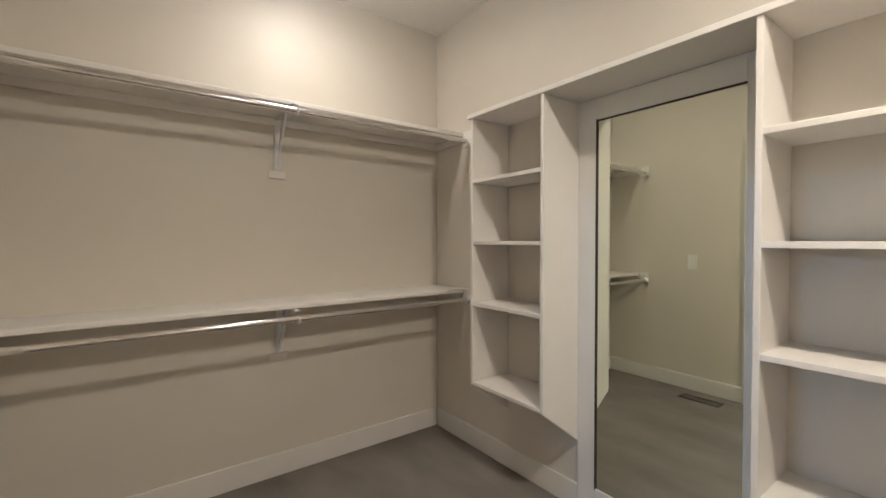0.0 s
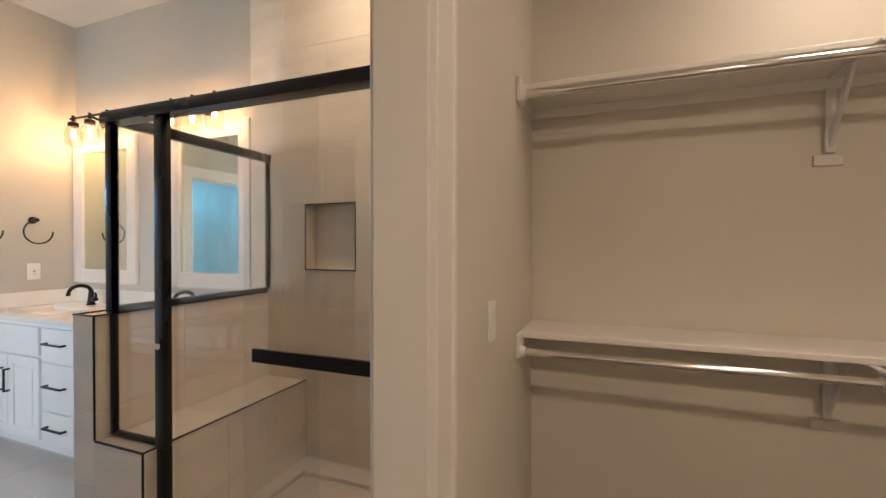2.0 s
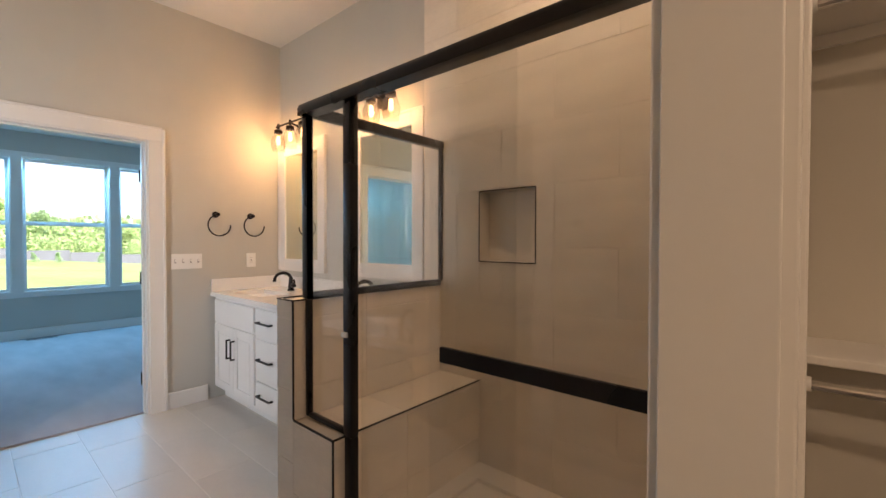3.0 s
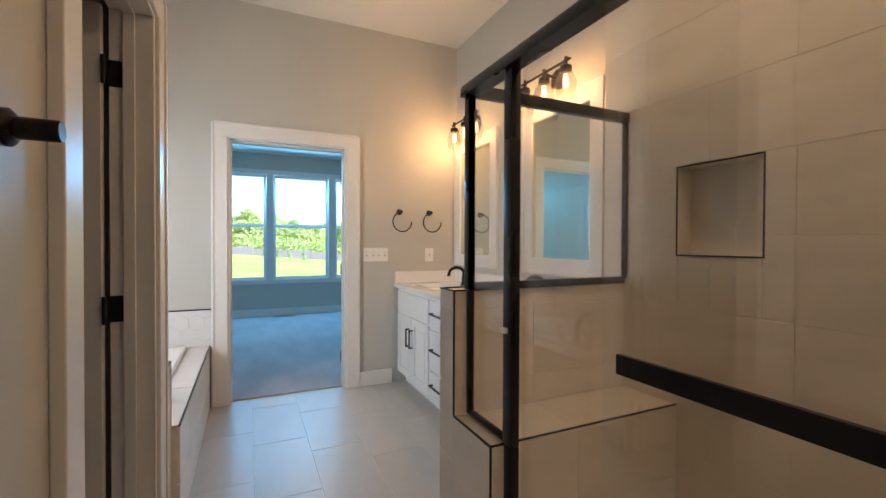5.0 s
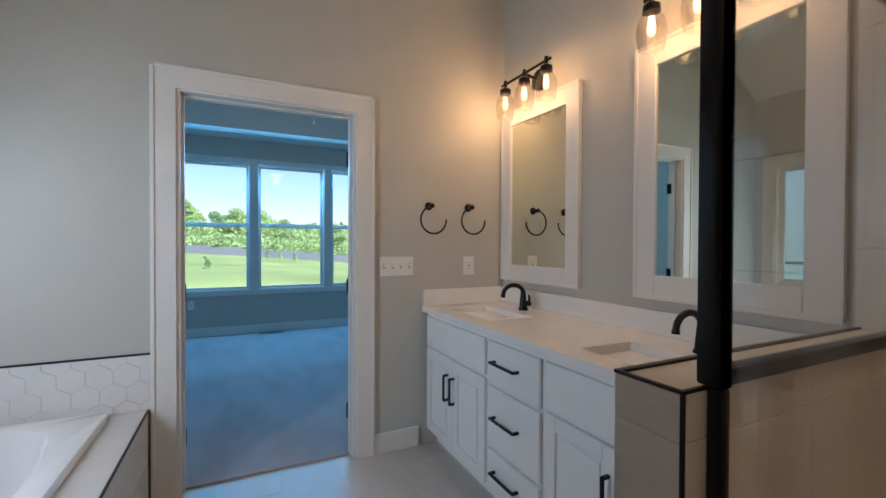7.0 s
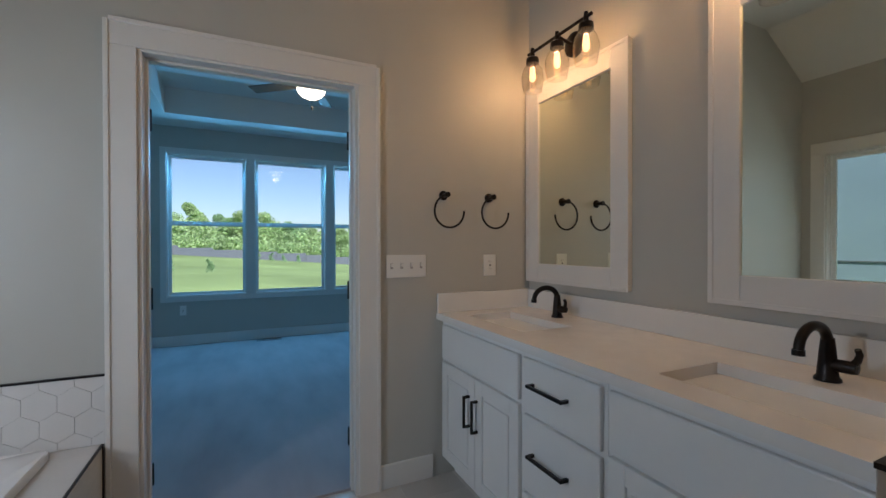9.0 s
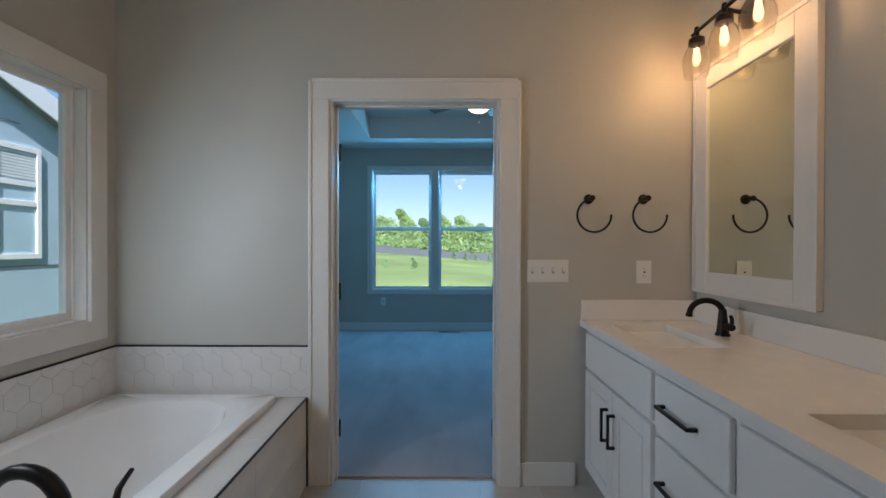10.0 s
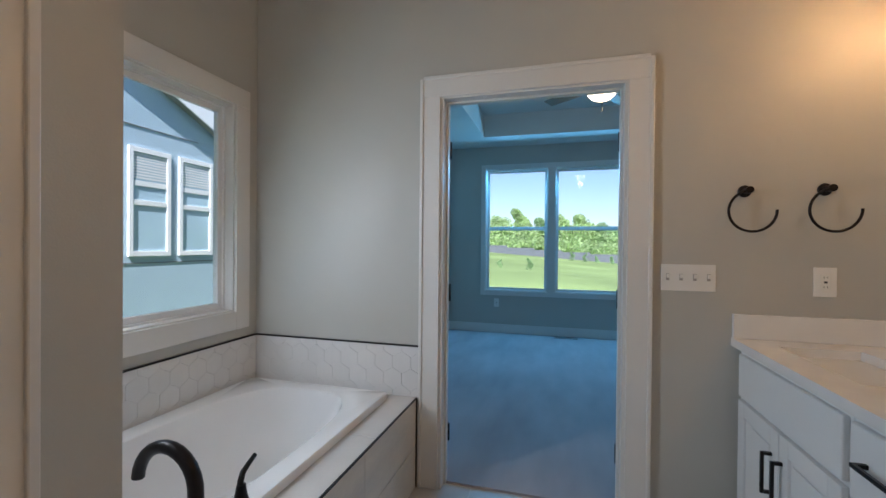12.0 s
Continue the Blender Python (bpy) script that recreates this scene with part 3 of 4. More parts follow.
def ceiling_light(x, y, share):
    e = empty("ceiling_light", (x, y, HC), "round white flush ceiling light, switched on", "ceiling light", "closet ceiling lights")
    part("rim", lathe(bmesh.new(), [(0.0, -0.0005), (0.155, -0.0005), (0.158, -0.02), (0.145, -0.026)], (x, y, HC), 32), PLASTIC, e, "", True)
    part("diffuser", lathe(bmesh.new(), [(0.144, -0.024), (0.135, -0.055), (0.105, -0.085), (0.06, -0.102), (0.0, -0.107)], (x, y, HC), 32), LED, e, "glowing frosted dome", True)
    lamp("ceiling_lamp", "AREA", CLOSET * share, LEDC, Matrix.Translation((x, y, HC - 0.116)), 0.14, e)


ceiling_light(0.93, 2.58, 0.23)
ceiling_light(0.93, 0.45, 1.85)

# ---- vanity ----
FY = 2.665
def pull(parent, a, b, out=(0, -0.03, 0)):
    """A square bar handle with two feet."""
    a, b, o = Vector(a), Vector(b), Vector(out)
    bm = bmesh.new()
    h = 0.0055
    lo = [min(a[i], b[i]) + o[i] - h for i in range(3)]
    hi = [max(a[i], b[i]) + o[i] + h for i in range(3)]
    box(bm, lo[0], hi[0], lo[1], hi[1], lo[2], hi[2], bevel=0.0015)
    for p in (a, b):
        q = p + o
        box(bm, min(p.x, q.x) - h, max(p.x, q.x) + h, min(p.y, q.y) + h, max(p.y, q.y) - 0.0005, min(p.z, q.z) - h, max(p.z, q.z) + h)
    return part("handle", bm, BRONZE, parent, "black bar handle")


def slab_front(parent, x0, x1, z0, z1, name="drawer_front"):
    ob = part(name, B(x0, x1, FY - 0.02, FY - 0.0005, z0, z1, bevel=0.005), CABW, parent)
    return ob


def raised_door(parent, x0, x1, z0, z1):
    """A frame-and-panel cabinet door."""
    f = FY - 0.02
    w = 0.06
    bm = boxes([(x0, x0 + w, f, FY - 0.0005, z0, z1), (x1 - w, x1, f, FY - 0.0005, z0, z1), (x0 + w, x1 - w, f, FY - 0.0005, z0, z0 + w), (x0 + w, x1 - w, f, FY - 0.0005, z1 - w, z1)], bevel=0.003)
    ob = part("door", bm, CABW, parent)
    part("door_panel", B(x0 + w - 0.002, x1 - w + 0.002, f + 0.010, FY - 0.001, z0 + w - 0.002, z1 - w + 0.002), CABW, ob)
    part("raised_field", B(x0 + w + 0.014, x1 - w - 0.014, f + 0.003, f + 0.0098, z0 + w + 0.014, z1 - w - 0.014, bevel=0.004, seg=1), CABW, ob)
    return ob


def carcass(name, x0, x1, label):
    e = empty(name, ((x0 + x1) / 2, 2.9, 0), label, "vanity cabinet", "vanity cabinets")
    part("body", B(x0, x1, FY, 3.24, 0.095, 0.850, bevel=0.001), CABW, e)
    part("toe_kick", B(x0, x1, FY + 0.07, 3.2, 0.0, 0.0945), CABW, e)
    return e


va = carcass("vanity_cabinet", -3.998, -3.262, "white vanity cabinet with two doors under the sink")
slab_front(va, -3.97, -3.275, 0.645, 0.825, "false_front")
d1 = raised_door(va, -3.97, -3.620, 0.115, 0.630)
d2 = raised_door(va, -3.615, -3.275, 0.115, 0.630)
pull(d1, (-3.665, FY - 0.0205, 0.395), (-3.665, FY - 0.0205, 0.535))
pull(d2, (-3.590, FY - 0.0205, 0.395), (-3.590, FY - 0.0205, 0.535))
vb = carcass("vanity_cabinet", -3.260, -2.842, "white vanity cabinet with three drawers")
for z0, z1 in ((0.625, 0.825), (0.322, 0.608), (0.112, 0.305)):
    dr = slab_front(vb, -3.245, -2.857, z0, z1)
    pull(dr, (-3.175, FY - 0.0205, (z0 + z1) / 2 + 0.01), (-2.995, FY - 0.0205, (z0 + z1) / 2 + 0.01))
vc = carcass("vanity_cabinet", -2.840, -2.105, "white vanity cabinet with two doors under the sink")
slab_front(vc, -2.825, -2.12, 0.645, 0.825, "false_front")
d3 = raised_door(vc, -2.825, -2.475, 0.115, 0.630)
d4 = raised_door(vc, -2.470, -2.12, 0.115, 0.630)
pull(d3, (-2.505, FY - 0.0205, 0.395), (-2.505, FY - 0.0205, 0.535))
pull(d4, (-2.44, FY - 0.0205, 0.395), (-2.44, FY - 0.0205, 0.535))

SINKS = [(-3.862, -3.375), (-2.735, -2.262)]
SY0, SY1 = 2.742, 3.012
ct = empty("vanity_counter", (-3.05, 2.9, 0.851), "white quartz vanity counter with two undermount sinks", "countertop")
bm = bmesh.new()
xs = [-3.999, SINKS[0][0], SINKS[0][1], SINKS[1][0], SINKS[1][1], -2.103]
for i in range(0, 5):
    if i in (1, 3):
        box(bm, xs[i], xs[i + 1], 2.625, SY0, 0.852, 0.886)
        box(bm, xs[i], xs[i + 1], SY1, 3.243, 0.852, 0.886)
    else:
        box(bm, xs[i], xs[i + 1], 2.625, 3.243, 0.852, 0.886)
bmesh.ops.remove_doubles(bm, verts=bm.verts, dist=0.0001)
part("slab", bm, QUARTZ, ct)
part("back_splash", B(-3.999, -2.103, 3.223, 3.2435, 0.8865, 0.992, bevel=0.002), QUARTZ, ct)
part("side_splash", B(-3.999, -3.979, 2.628, 3.2225, 0.8865, 0.992, bevel=0.002), QUARTZ, ct)


def sink(x0, x1):
    """An undermount basin: rounded rectangle rings going down."""
    bm = bmesh.new()
    def ring(inset, z, r):
        pts = []
        for cx, cy, a0 in ((x1 - inset - r, SY1 - inset - r, 0), (x0 + inset + r, SY1 - inset - r, 90), (x0 + inset + r, SY0 + inset + r, 180), (x1 - inset - r, SY0 + inset + r, 270)):
            for k in range(6):
                a = radians(a0 + 18 * k)
                pts.append(bm.verts.new((cx + r * math.cos(a), cy + r * math.sin(a), z)))
        return pts
    rs = [ring(-0.012, 0.8518, 0.03), ring(0.0, 0.8518, 0.03), ring(0.004, 0.838, 0.03), ring(0.02, 0.75, 0.04), ring(0.05, 0.735, 0.05), ring(0.12, 0.730, 0.03)]
    for q, s in zip(rs, rs[1:]):
        for k in range(len(q)):
            bm.faces.new((q[k], q[(k + 1) % len(q)], s[(k + 1) % len(s)], s[k]))
    bm.faces.new(rs[-1])
    ob = part("sink_basin", bm, PORC, ct, "white rectangular undermount sink", True)
    cx, cy = (x0 + x1) / 2, (SY0 + SY1) / 2
    part("drain", lathe(bmesh.new(), [(0.0, 0.004), (0.018, 0.004), (0.022, 0.0), (0.022, -0.001)], (cx, cy, 0.7315), 20), BRONZE, ob, "dark drain", True)


for a, b in SINKS:
    sink(a, b)


def faucet(x, y, z):
    """A dark bronze single-handle vanity faucet with an arched spout."""
    e = empty("vanity_faucet", (x, y, z), "dark bronze arched vanity faucet with side lever", "faucet", "vanity faucets")
    part("body", lathe(bmesh.new(), [(0.0, 0.0), (0.030, 0.0), (0.030, 0.006), (0.024, 0.014), (0.021, 0.05), (0.018, 0.085), (0.015, 0.115), (0.0, 0.118)], (x, y, z), 24), BRONZE, e, "", True)
    pts = []
    for k in range(15):
        a = radians(12 * k)
        pts.append((x, y - 0.072 + 0.072 * math.cos(a), z + 0.097 + 0.056 * math.sin(a)))
    pts.append((x, y - 0.146, z + 0.090))
    part("spout", tube(bmesh.new(), [(x, y, z + 0.06)] + pts, 0.0138, 14, 0.0118), BRONZE, e, "", True)
    part("tip", C((x, y - 0.1462, z + 0.083), (x, y - 0.1455, z + 0.098), 0.0142, n=16), BRONZE, e, "", True)
    bm = lathe(bmesh.new(), [(0.0, 0.012), (0.0165, 0.012), (0.0175, 0.048), (0.015, 0.062), (0.0, 0.064)], (x, y, z + 0.045), 18, "X")
    part("handle_hub", bm, BRONZE, e, "", True)
    part("lever", tube(bmesh.new(), [(x + 0.05, y, z + 0.050), (x + 0.062, y - 0.002, z + 0.066), (x + 0.068, y - 0.006, z + 0.084), (x + 0.066, y - 0.012, z + 0.098)], 0.0095, 10, 0.007), BRONZE, e, "", True)
    return e


faucet(-3.602, 3.12, 0.886)
faucet(-2.497, 3.10, 0.886)


def framed_mirror(x0, x1, label):
    e = empty("vanity_mirror", ((x0 + x1) / 2, 3.2, 1.05), label, "mirror", "vanity mirrors")
    w, z0, z1 = 0.102, 1.045, 2.172
    part("pane", B(x0 + w - 0.005, x1 - w + 0.005, 3.228, 3.233, z0 + w - 0.005, z1 - w + 0.005), MIRROR, e, "silvered mirror glass")
    for r in ((x0, x0 + w, z0, z1), (x1 - w, x1, z0, z1), (x0 + w, x1 - w, z0, z0 + w), (x0 + w, x1 - w, z1 - w, z1)):
        part("frame", B(r[0], r[1], 3.2175, 3.244, r[2], r[3], bevel=0.004), TRIM, e)
    o = 0.014
    for r in ((x0 - 0.004, x0 + o, z0 - 0.004, z1 + 0.004), (x1 - o, x1 + 0.004, z0 - 0.004, z1 + 0.004), (x0 + o, x1 - o, z0 - 0.004, z0 + o), (x0 + o, x1 - o, z1 - o, z1 + 0.004)):
        part("frame_bead", B(r[0], r[1], 3.2115, 3.217, r[2], r[3], bevel=0.002), TRIM, e)


framed_mirror(-3.985, -3.25, "rectangular vanity mirror in a white frame")
framed_mirror(-2.89, -2.142, "rectangular vanity mirror in a white frame beside the shower")


def vanity_light(xc):
    """A three-lamp bar light with clear glass jars."""
    z, y = 2.312, 3.12
    e = empty("vanity_light", (xc, 3.2, z), "black three-lamp vanity light with clear glass jars, lit", "wall lamp", "vanity lights")
    part("back_plate", lathe(bmesh.new(), [(0.0, 0.03), (0.05, 0.03), (0.062, 0.022), (0.064, 0.0)], (xc, 3.2445, z - 0.02), 28, "Y"), BRONZE, e, "", True)
    part("arm", tube(bmesh.new(), [(xc, 3.215, z - 0.02), (xc, 3.16, z - 0.01), (xc, y, z)], 0.009, 10), BRONZE, e, "", True)
    part("bar", C((xc - 0.235, y, z), (xc + 0.235, y, z), 0.0085, n=16), BRONZE, e, "", True)
    for dx in (-0.2, 0.0, 0.2):
        x = xc + dx
        bm = lathe(bmesh.new(), [(0.0, 0.022), (0.010, 0.022), (0.012, 0.0), (0.012, -0.022), (0.034, -0.034), (0.036, -0.062), (0.030, -0.064), (0.0, -0.064)], (x, y, z), 22)
        s = part("lamp_holder", bm, BRONZE, e, "black metal lamp cap", True)
        bm = lathe(bmesh.new(), [(0.034, -0.058), (0.037, -0.072), (0.052, -0.096), (0.0605, -0.128), (0.061, -0.155), (0.056, -0.188), (0.0505, -0.213), (0.0515, -0.217), (0.0475, -0.217), (0.0465, -0.213), (0.053, -0.188), (0.058, -0.155), (0.0575, -0.128), (0.049, -0.097), (0.034, -0.073)], (x, y, z), 26)
        j = part("glass_jar", bm, JAR, s, "clear glass jar shade", True)
        j.visible_shadow = False
        part("bulb_base", C((x, y, z - 0.0645), (x, y, z - 0.085), 0.013, n=14), CHROME, s)
        bm = bmesh.new()
        for k in range(4):
            a = radians(90 * k + 20)
            tube(bm, [(x + 0.006 * math.cos(a), y + 0.006 * math.sin(a), z - 0.088), (x + 0.009 * math.cos(a), y + 0.009 * math.sin(a), z - 0.145)], 0.0022, 6)
        part("filament", bm, BULB, s, "glowing bulb filament")
        env = part("bulb", lathe(bmesh.new(), [(0.012, -0.0855), (0.012, -0.095), (0.0155, -0.115), (0.017, -0.132), (0.0145, -0.149), (0.008, -0.159), (0.0, -0.162)], (x, y, z), 18), ENV, s, "glowing clear bulb", True)
        env.visible_shadow = False
        lamp("bulb_lamp", "POINT", VANITY, WARM, Matrix.Translation((x, y, z - 0.122)), 0.016, e)


vanity_light(-3.603)
vanity_light(-2.535)


def towel_ring(y, z, label):
    e = empty("towel_ring", (-4.0, y, z), label, "towel ring", "towel rings")
    bm = lathe(bmesh.new(), [(0.0, 0.0), (0.026, 0.0), (0.026, 0.006), (0.021, 0.011), (0.012, 0.014), (0.012, 0.05), (0.015, 0.052), (0.015, 0.062), (0.0, 0.063)], (-4.0, y, z), 24, "X")
    part("post", bm, BRONZE, e, "", True)
    r = 0.088
    pts = [(-3.945, y + 0.012 + r * math.cos(radians(a)), z - 0.088 + r * math.sin(radians(a))) for a in range(98, 366, 6)]
    part("ring", tube(bmesh.new(), pts, 0.0055, 10), BRONZE, e, "open dark bronze ring", True)


towel_ring(2.668, 1.525, "dark bronze open towel ring beside the mirror")
towel_ring(2.957, 1.525, "dark bronze open towel ring beside the mirror")
hook = empty("robe_hook", (-1.19, 1.13, 1.40), "dark bronze wall hook beside the toilet room door", "wall hook")
part("flange", lathe(bmesh.new(), [(0.0, 0.0), (0.027, 0.0), (0.027, -0.006), (0.02, -0.012), (0.0, -0.013)], (-1.19, 1.13, 1.40), 24, "Y"), BRONZE, hook, "", True)
part("post", lathe(bmesh.new(), [(0.0, -0.0135), (0.016, -0.0135), (0.016, -0.060), (0.0145, -0.063), (0.0, -0.063)], (-1.19, 1.13, 1.40), 24, "Y"), BRONZE, hook, "", True)

# ---- shower ----
PX0, PX1, BX1, SF = -2.10, -1.964, -1.668, 2.213
pony = structure("pony_wall", boxes([(PX0 + 0.003, PX1 - 0.003, SF + 0.003, 3.205, 0, 1.038), (PX1 - 0.003, BX1 - 0.003, SF + 0.003, 3.205, 0, 0.515)]), GROUT, "taupe tiled half wall with a shower bench", "half wall")
tilewall = structure("shower_tile_wall", boxes([(-2.105, -1.68, 3.1925, 3.2445, 0, 3.095), (-1.317, -0.4355, 3.1925, 3.2445, 0, 3.095), (-1.68, -1.317, 3.1925, 3.2445, 0, 1.187), (-1.68, -1.317, 3.1925, 3.2445, 1.59, 3.095), (-0.4355, -0.4155, 2.2, 3.1925, 0, 3.095)]), GROUT, "large taupe wall tiles of the shower", "tiled wall")
curb = structure("shower_curb", B(BX1 - 0.011, -0.428, SF - 0.02, 2.345, 0, 0.108), GROUT, "taupe tiled shower curb", "curb")
pan = structure("shower_floor", B(BX1 - 0.012, -0.428, 2.345, 3.2, -0.003, 0.03), PANW, "pale shower floor", "shower floor")
part("pan_lip", boxes([(BX1, BX1 + 0.09, 2.346, 3.19, 0.031, 0.055), (BX1 + 0.09, -0.43, 3.05, 3.19, 0.031, 0.055)], bevel=0.004), PANW, pan)
sd = empty("shower_drain", (-1.05, 2.75, 0.03), "round metal shower drain", "drain")
part("grate", lathe(bmesh.new(), [(0.0, 0.004), (0.045, 0.004), (0.05, 0.0)], (-1.05, 2.75, 0.0305), 24), CHROME, sd, "", True)
# black edge strips
def strip(rows, parent):
    for r in rows:
        part("edge_trim", B(*r), BLACKT, parent, "black metal tile edge")


strip([(PX0 - 0.001, PX0 + 0.011, SF - 0.001, 3.19, 1.0405, 1.0465), (PX0 + 0.011, PX1 + 0.001, SF - 0.001, SF + 0.007, 1.0405, 1.0465),
       (PX1 - 0.004, PX1 + 0.0015, SF - 0.001, SF + 0.006, 0.524, 1.04), (PX1 + 0.002, BX1 + 0.001, SF - 0.001, SF + 0.006, 0.517, 0.5235),
       (BX1 - 0.004, BX1 + 0.0015, SF - 0.001, SF + 0.006, 0.11, 0.5165), (BX1 - 0.005, BX1 + 0.001, SF + 0.0065, 3.19, 0.517, 0.5235),
       (PX1 - 0.006, PX1 + 0.001, SF + 0.0075, 3.19, 1.0405, 1.0465)], pony)
# niche
NX0, NX1, NZ0, NZ1 = -1.672, -1.325, 1.195, 1.582
niche = structure("shower_niche", boxes([(NX0, NX1, 3.285, 3.298, NZ0, NZ1), (NX0 - 0.007, NX0, 3.191, 3.298, NZ0 - 0.007, NZ1 + 0.007), (NX1, NX1 + 0.007, 3.191, 3.298, NZ0 - 0.007, NZ1 + 0.007), (NX0, NX1, 3.191, 3.298, NZ0 - 0.007, NZ0), (NX0, NX1, 3.191, 3.298, NZ1, NZ1 + 0.007)]), WTILE, "recessed tiled shower niche with dark edge", "niche")

for r in ((NX0 - 0.006, NX0, NZ0 - 0.006, NZ1 + 0.006), (NX1, NX1 + 0.006, NZ0 - 0.006, NZ1 + 0.006), (NX0, NX1, NZ0 - 0.006, NZ0), (NX0, NX1, NZ1, NZ1 + 0.006)):
    part("edge_trim", B(r[0], r[1], 3.1865, 3.1905, r[2], r[3]), BLACKT, niche, "black metal tile edge")

# enclosure frame
GX, GY = -1.957, 2.285
enc = empty("shower_enclosure", (-1.2, GY, 0.1), "black framed glass shower enclosure with sliding door", "shower enclosure")
def bar(name, *r, bevel=0.006):
    return part(name, B(*r, bevel=bevel), FRAMEB, enc, "", True)


hb = bmesh.new()
prism(hb, [(2.253, 1.858), (2.253, 1.891), (2.262, 1.908), (2.285, 1.917), (2.31, 1.914), (2.318, 1.901), (2.318, 1.858)], GX - 0.03, -0.428, "X")
part("header", hb, FRAMEB, enc, "rounded black header rail", True)
bar("side_header", GX - 0.022, GX + 0.022, 2.319, 3.1895, 1.856, 1.905)
bar("corner_post", GX - 0.022, GX + 0.018, GY - 0.018, GY + 0.018, 1.048, 1.857)
bar("panel_post", PX1 + 0.002, PX1 + 0.026, GY - 0.014, GY + 0.014, 0.526, 1.047)
bar("upper_post", GX + 0.019, PX1 + 0.026, GY - 0.014, GY + 0.014, 1.048, 1.857)
bar("wall_post", GX - 0.014, GX + 0.014, 3.17, 3.1895, 1.068, 1.855)
bar("side_rail", GX - 0.016, GX + 0.016, 2.304, 3.1695, 1.048, 1.078)
bar("front_rail", PX1 + 0.027, BX1 - 0.006, GY - 0.014, GY + 0.014, 0.5245, 0.544)
bar("door_post", BX1 - 0.005, BX1 + 0.047, GY - 0.02, GY + 0.02, 0.5245, 1.857)
bar("post_foot", BX1 + 0.003, BX1 + 0.047, GY - 0.02, GY + 0.02, 0.124, 0.524)
bar("bottom_track", BX1 + 0.061, -0.43, GY - 0.03, GY + 0.03, 0.1235, 0.15)
bar("wall_jamb", -0.455, -0.4285, GY - 0.022, GY + 0.022, 0.151, 1.857)
part("side_glass", B(GX - 0.003, GX + 0.003, 2.303, 3.171, 1.062, 1.860), GLASS, enc, "clear fixed glass")
part("front_glass", B(PX1 + 0.022, BX1 - 0.003, GY - 0.003, GY + 0.003, 0.54, 1.860), GLASS, enc, "clear fixed glass")
dg = part("door_glass", B(-1.20, -0.46, GY - 0.022, GY - 0.016, 0.155, 1.860), GLASS, enc, "clear sliding glass door")
part("door_glass", B(-1.60, -0.90, GY + 0.012, GY + 0.018, 0.155, 1.860), GLASS, enc, "clear sliding glass door")
part("towel_bar", B(-1.122, -0.50, GY - 0.062, GY - 0.046, 0.934, 0.981, bevel=0.002), FRAMEB, dg, "flat black towel bar")
for x in (-1.09, -0.53):
    part("standoff", B(x - 0.012, x + 0.012, GY - 0.0455, GY - 0.0225, 0.943, 0.973, bevel=0.002), FRAMEB, dg)
part("bumper", B(BX1 + 0.002, BX1 + 0.034, GY - 0.034, GY - 0.0225, 0.925, 0.945, bevel=0.002), STEEL, enc, "small metal door bumper")

# shower fittings on the side wall
sh = empty("wall_shower", (-0.428, 2.75, 2.0), "dark bronze shower head on a wall arm", "shower")
part("arm", tube(bmesh.new(), [(-0.428, 2.75, 2.06), (-0.50, 2.75, 2.06), (-0.545, 2.75, 2.04), (-0.575, 2.75, 2.0)], 0.01, 12), BRONZE, sh, "", True)
hd = lathe(bmesh.new(), [(0.0, 0.03), (0.014, 0.03), (0.018, 0.0), (0.05, -0.03), (0.052, -0.038), (0.0, -0.04)], (0, 0, 0), 24)
bmesh.ops.transform(hd, matrix=pose(-0.585, 2.75, 1.985, 0, 25, 0), verts=hd.verts)
part("head", hd, BRONZE, sh, "", True)
vl = empty("shower_valve", (-0.428, 2.75, 1.25), "dark bronze shower valve with lever", "shower valve")
part("escutcheon", lathe(bmesh.new(), [(0.085, 0.0), (0.084, -0.008), (0.05, -0.014), (0.03, -0.016), (0.028, -0.05), (0.0, -0.052)], (-0.4275, 2.75, 1.25), 28, "X"), BRONZE, vl, "", True)
part("lever", tube(bmesh.new(), [(-0.47, 2.75, 1.25), (-0.50, 2.75, 1.24), (-0.515, 2.74, 1.20), (-0.52, 2.73, 1.15)], 0.009, 10, 0.006), BRONZE, vl, "", True)

sl = empty("recessed_light", (-1.08, 2.72, HB), "round white recessed shower light, switched on", "ceiling light")
part("trim_ring", lathe(bmesh.new(), [(0.062, -0.003), (0.066, -0.008), (0.088, -0.006), (0.092, -0.0005)], (-1.08, 2.72, HB), 32), PLASTIC, sl, "", True)
part("lens", lathe(bmesh.new(), [(0.063, -0.004), (0.04, -0.006), (0.0, -0.007)], (-1.08, 2.72, HB), 32), LED, sl, "glowing frosted lens", True)
lamp("shower_lamp", "AREA", SHOWER, LEDC, Matrix.Translation((-1.08, 2.72, HB - 0.012)), 0.11, sl)

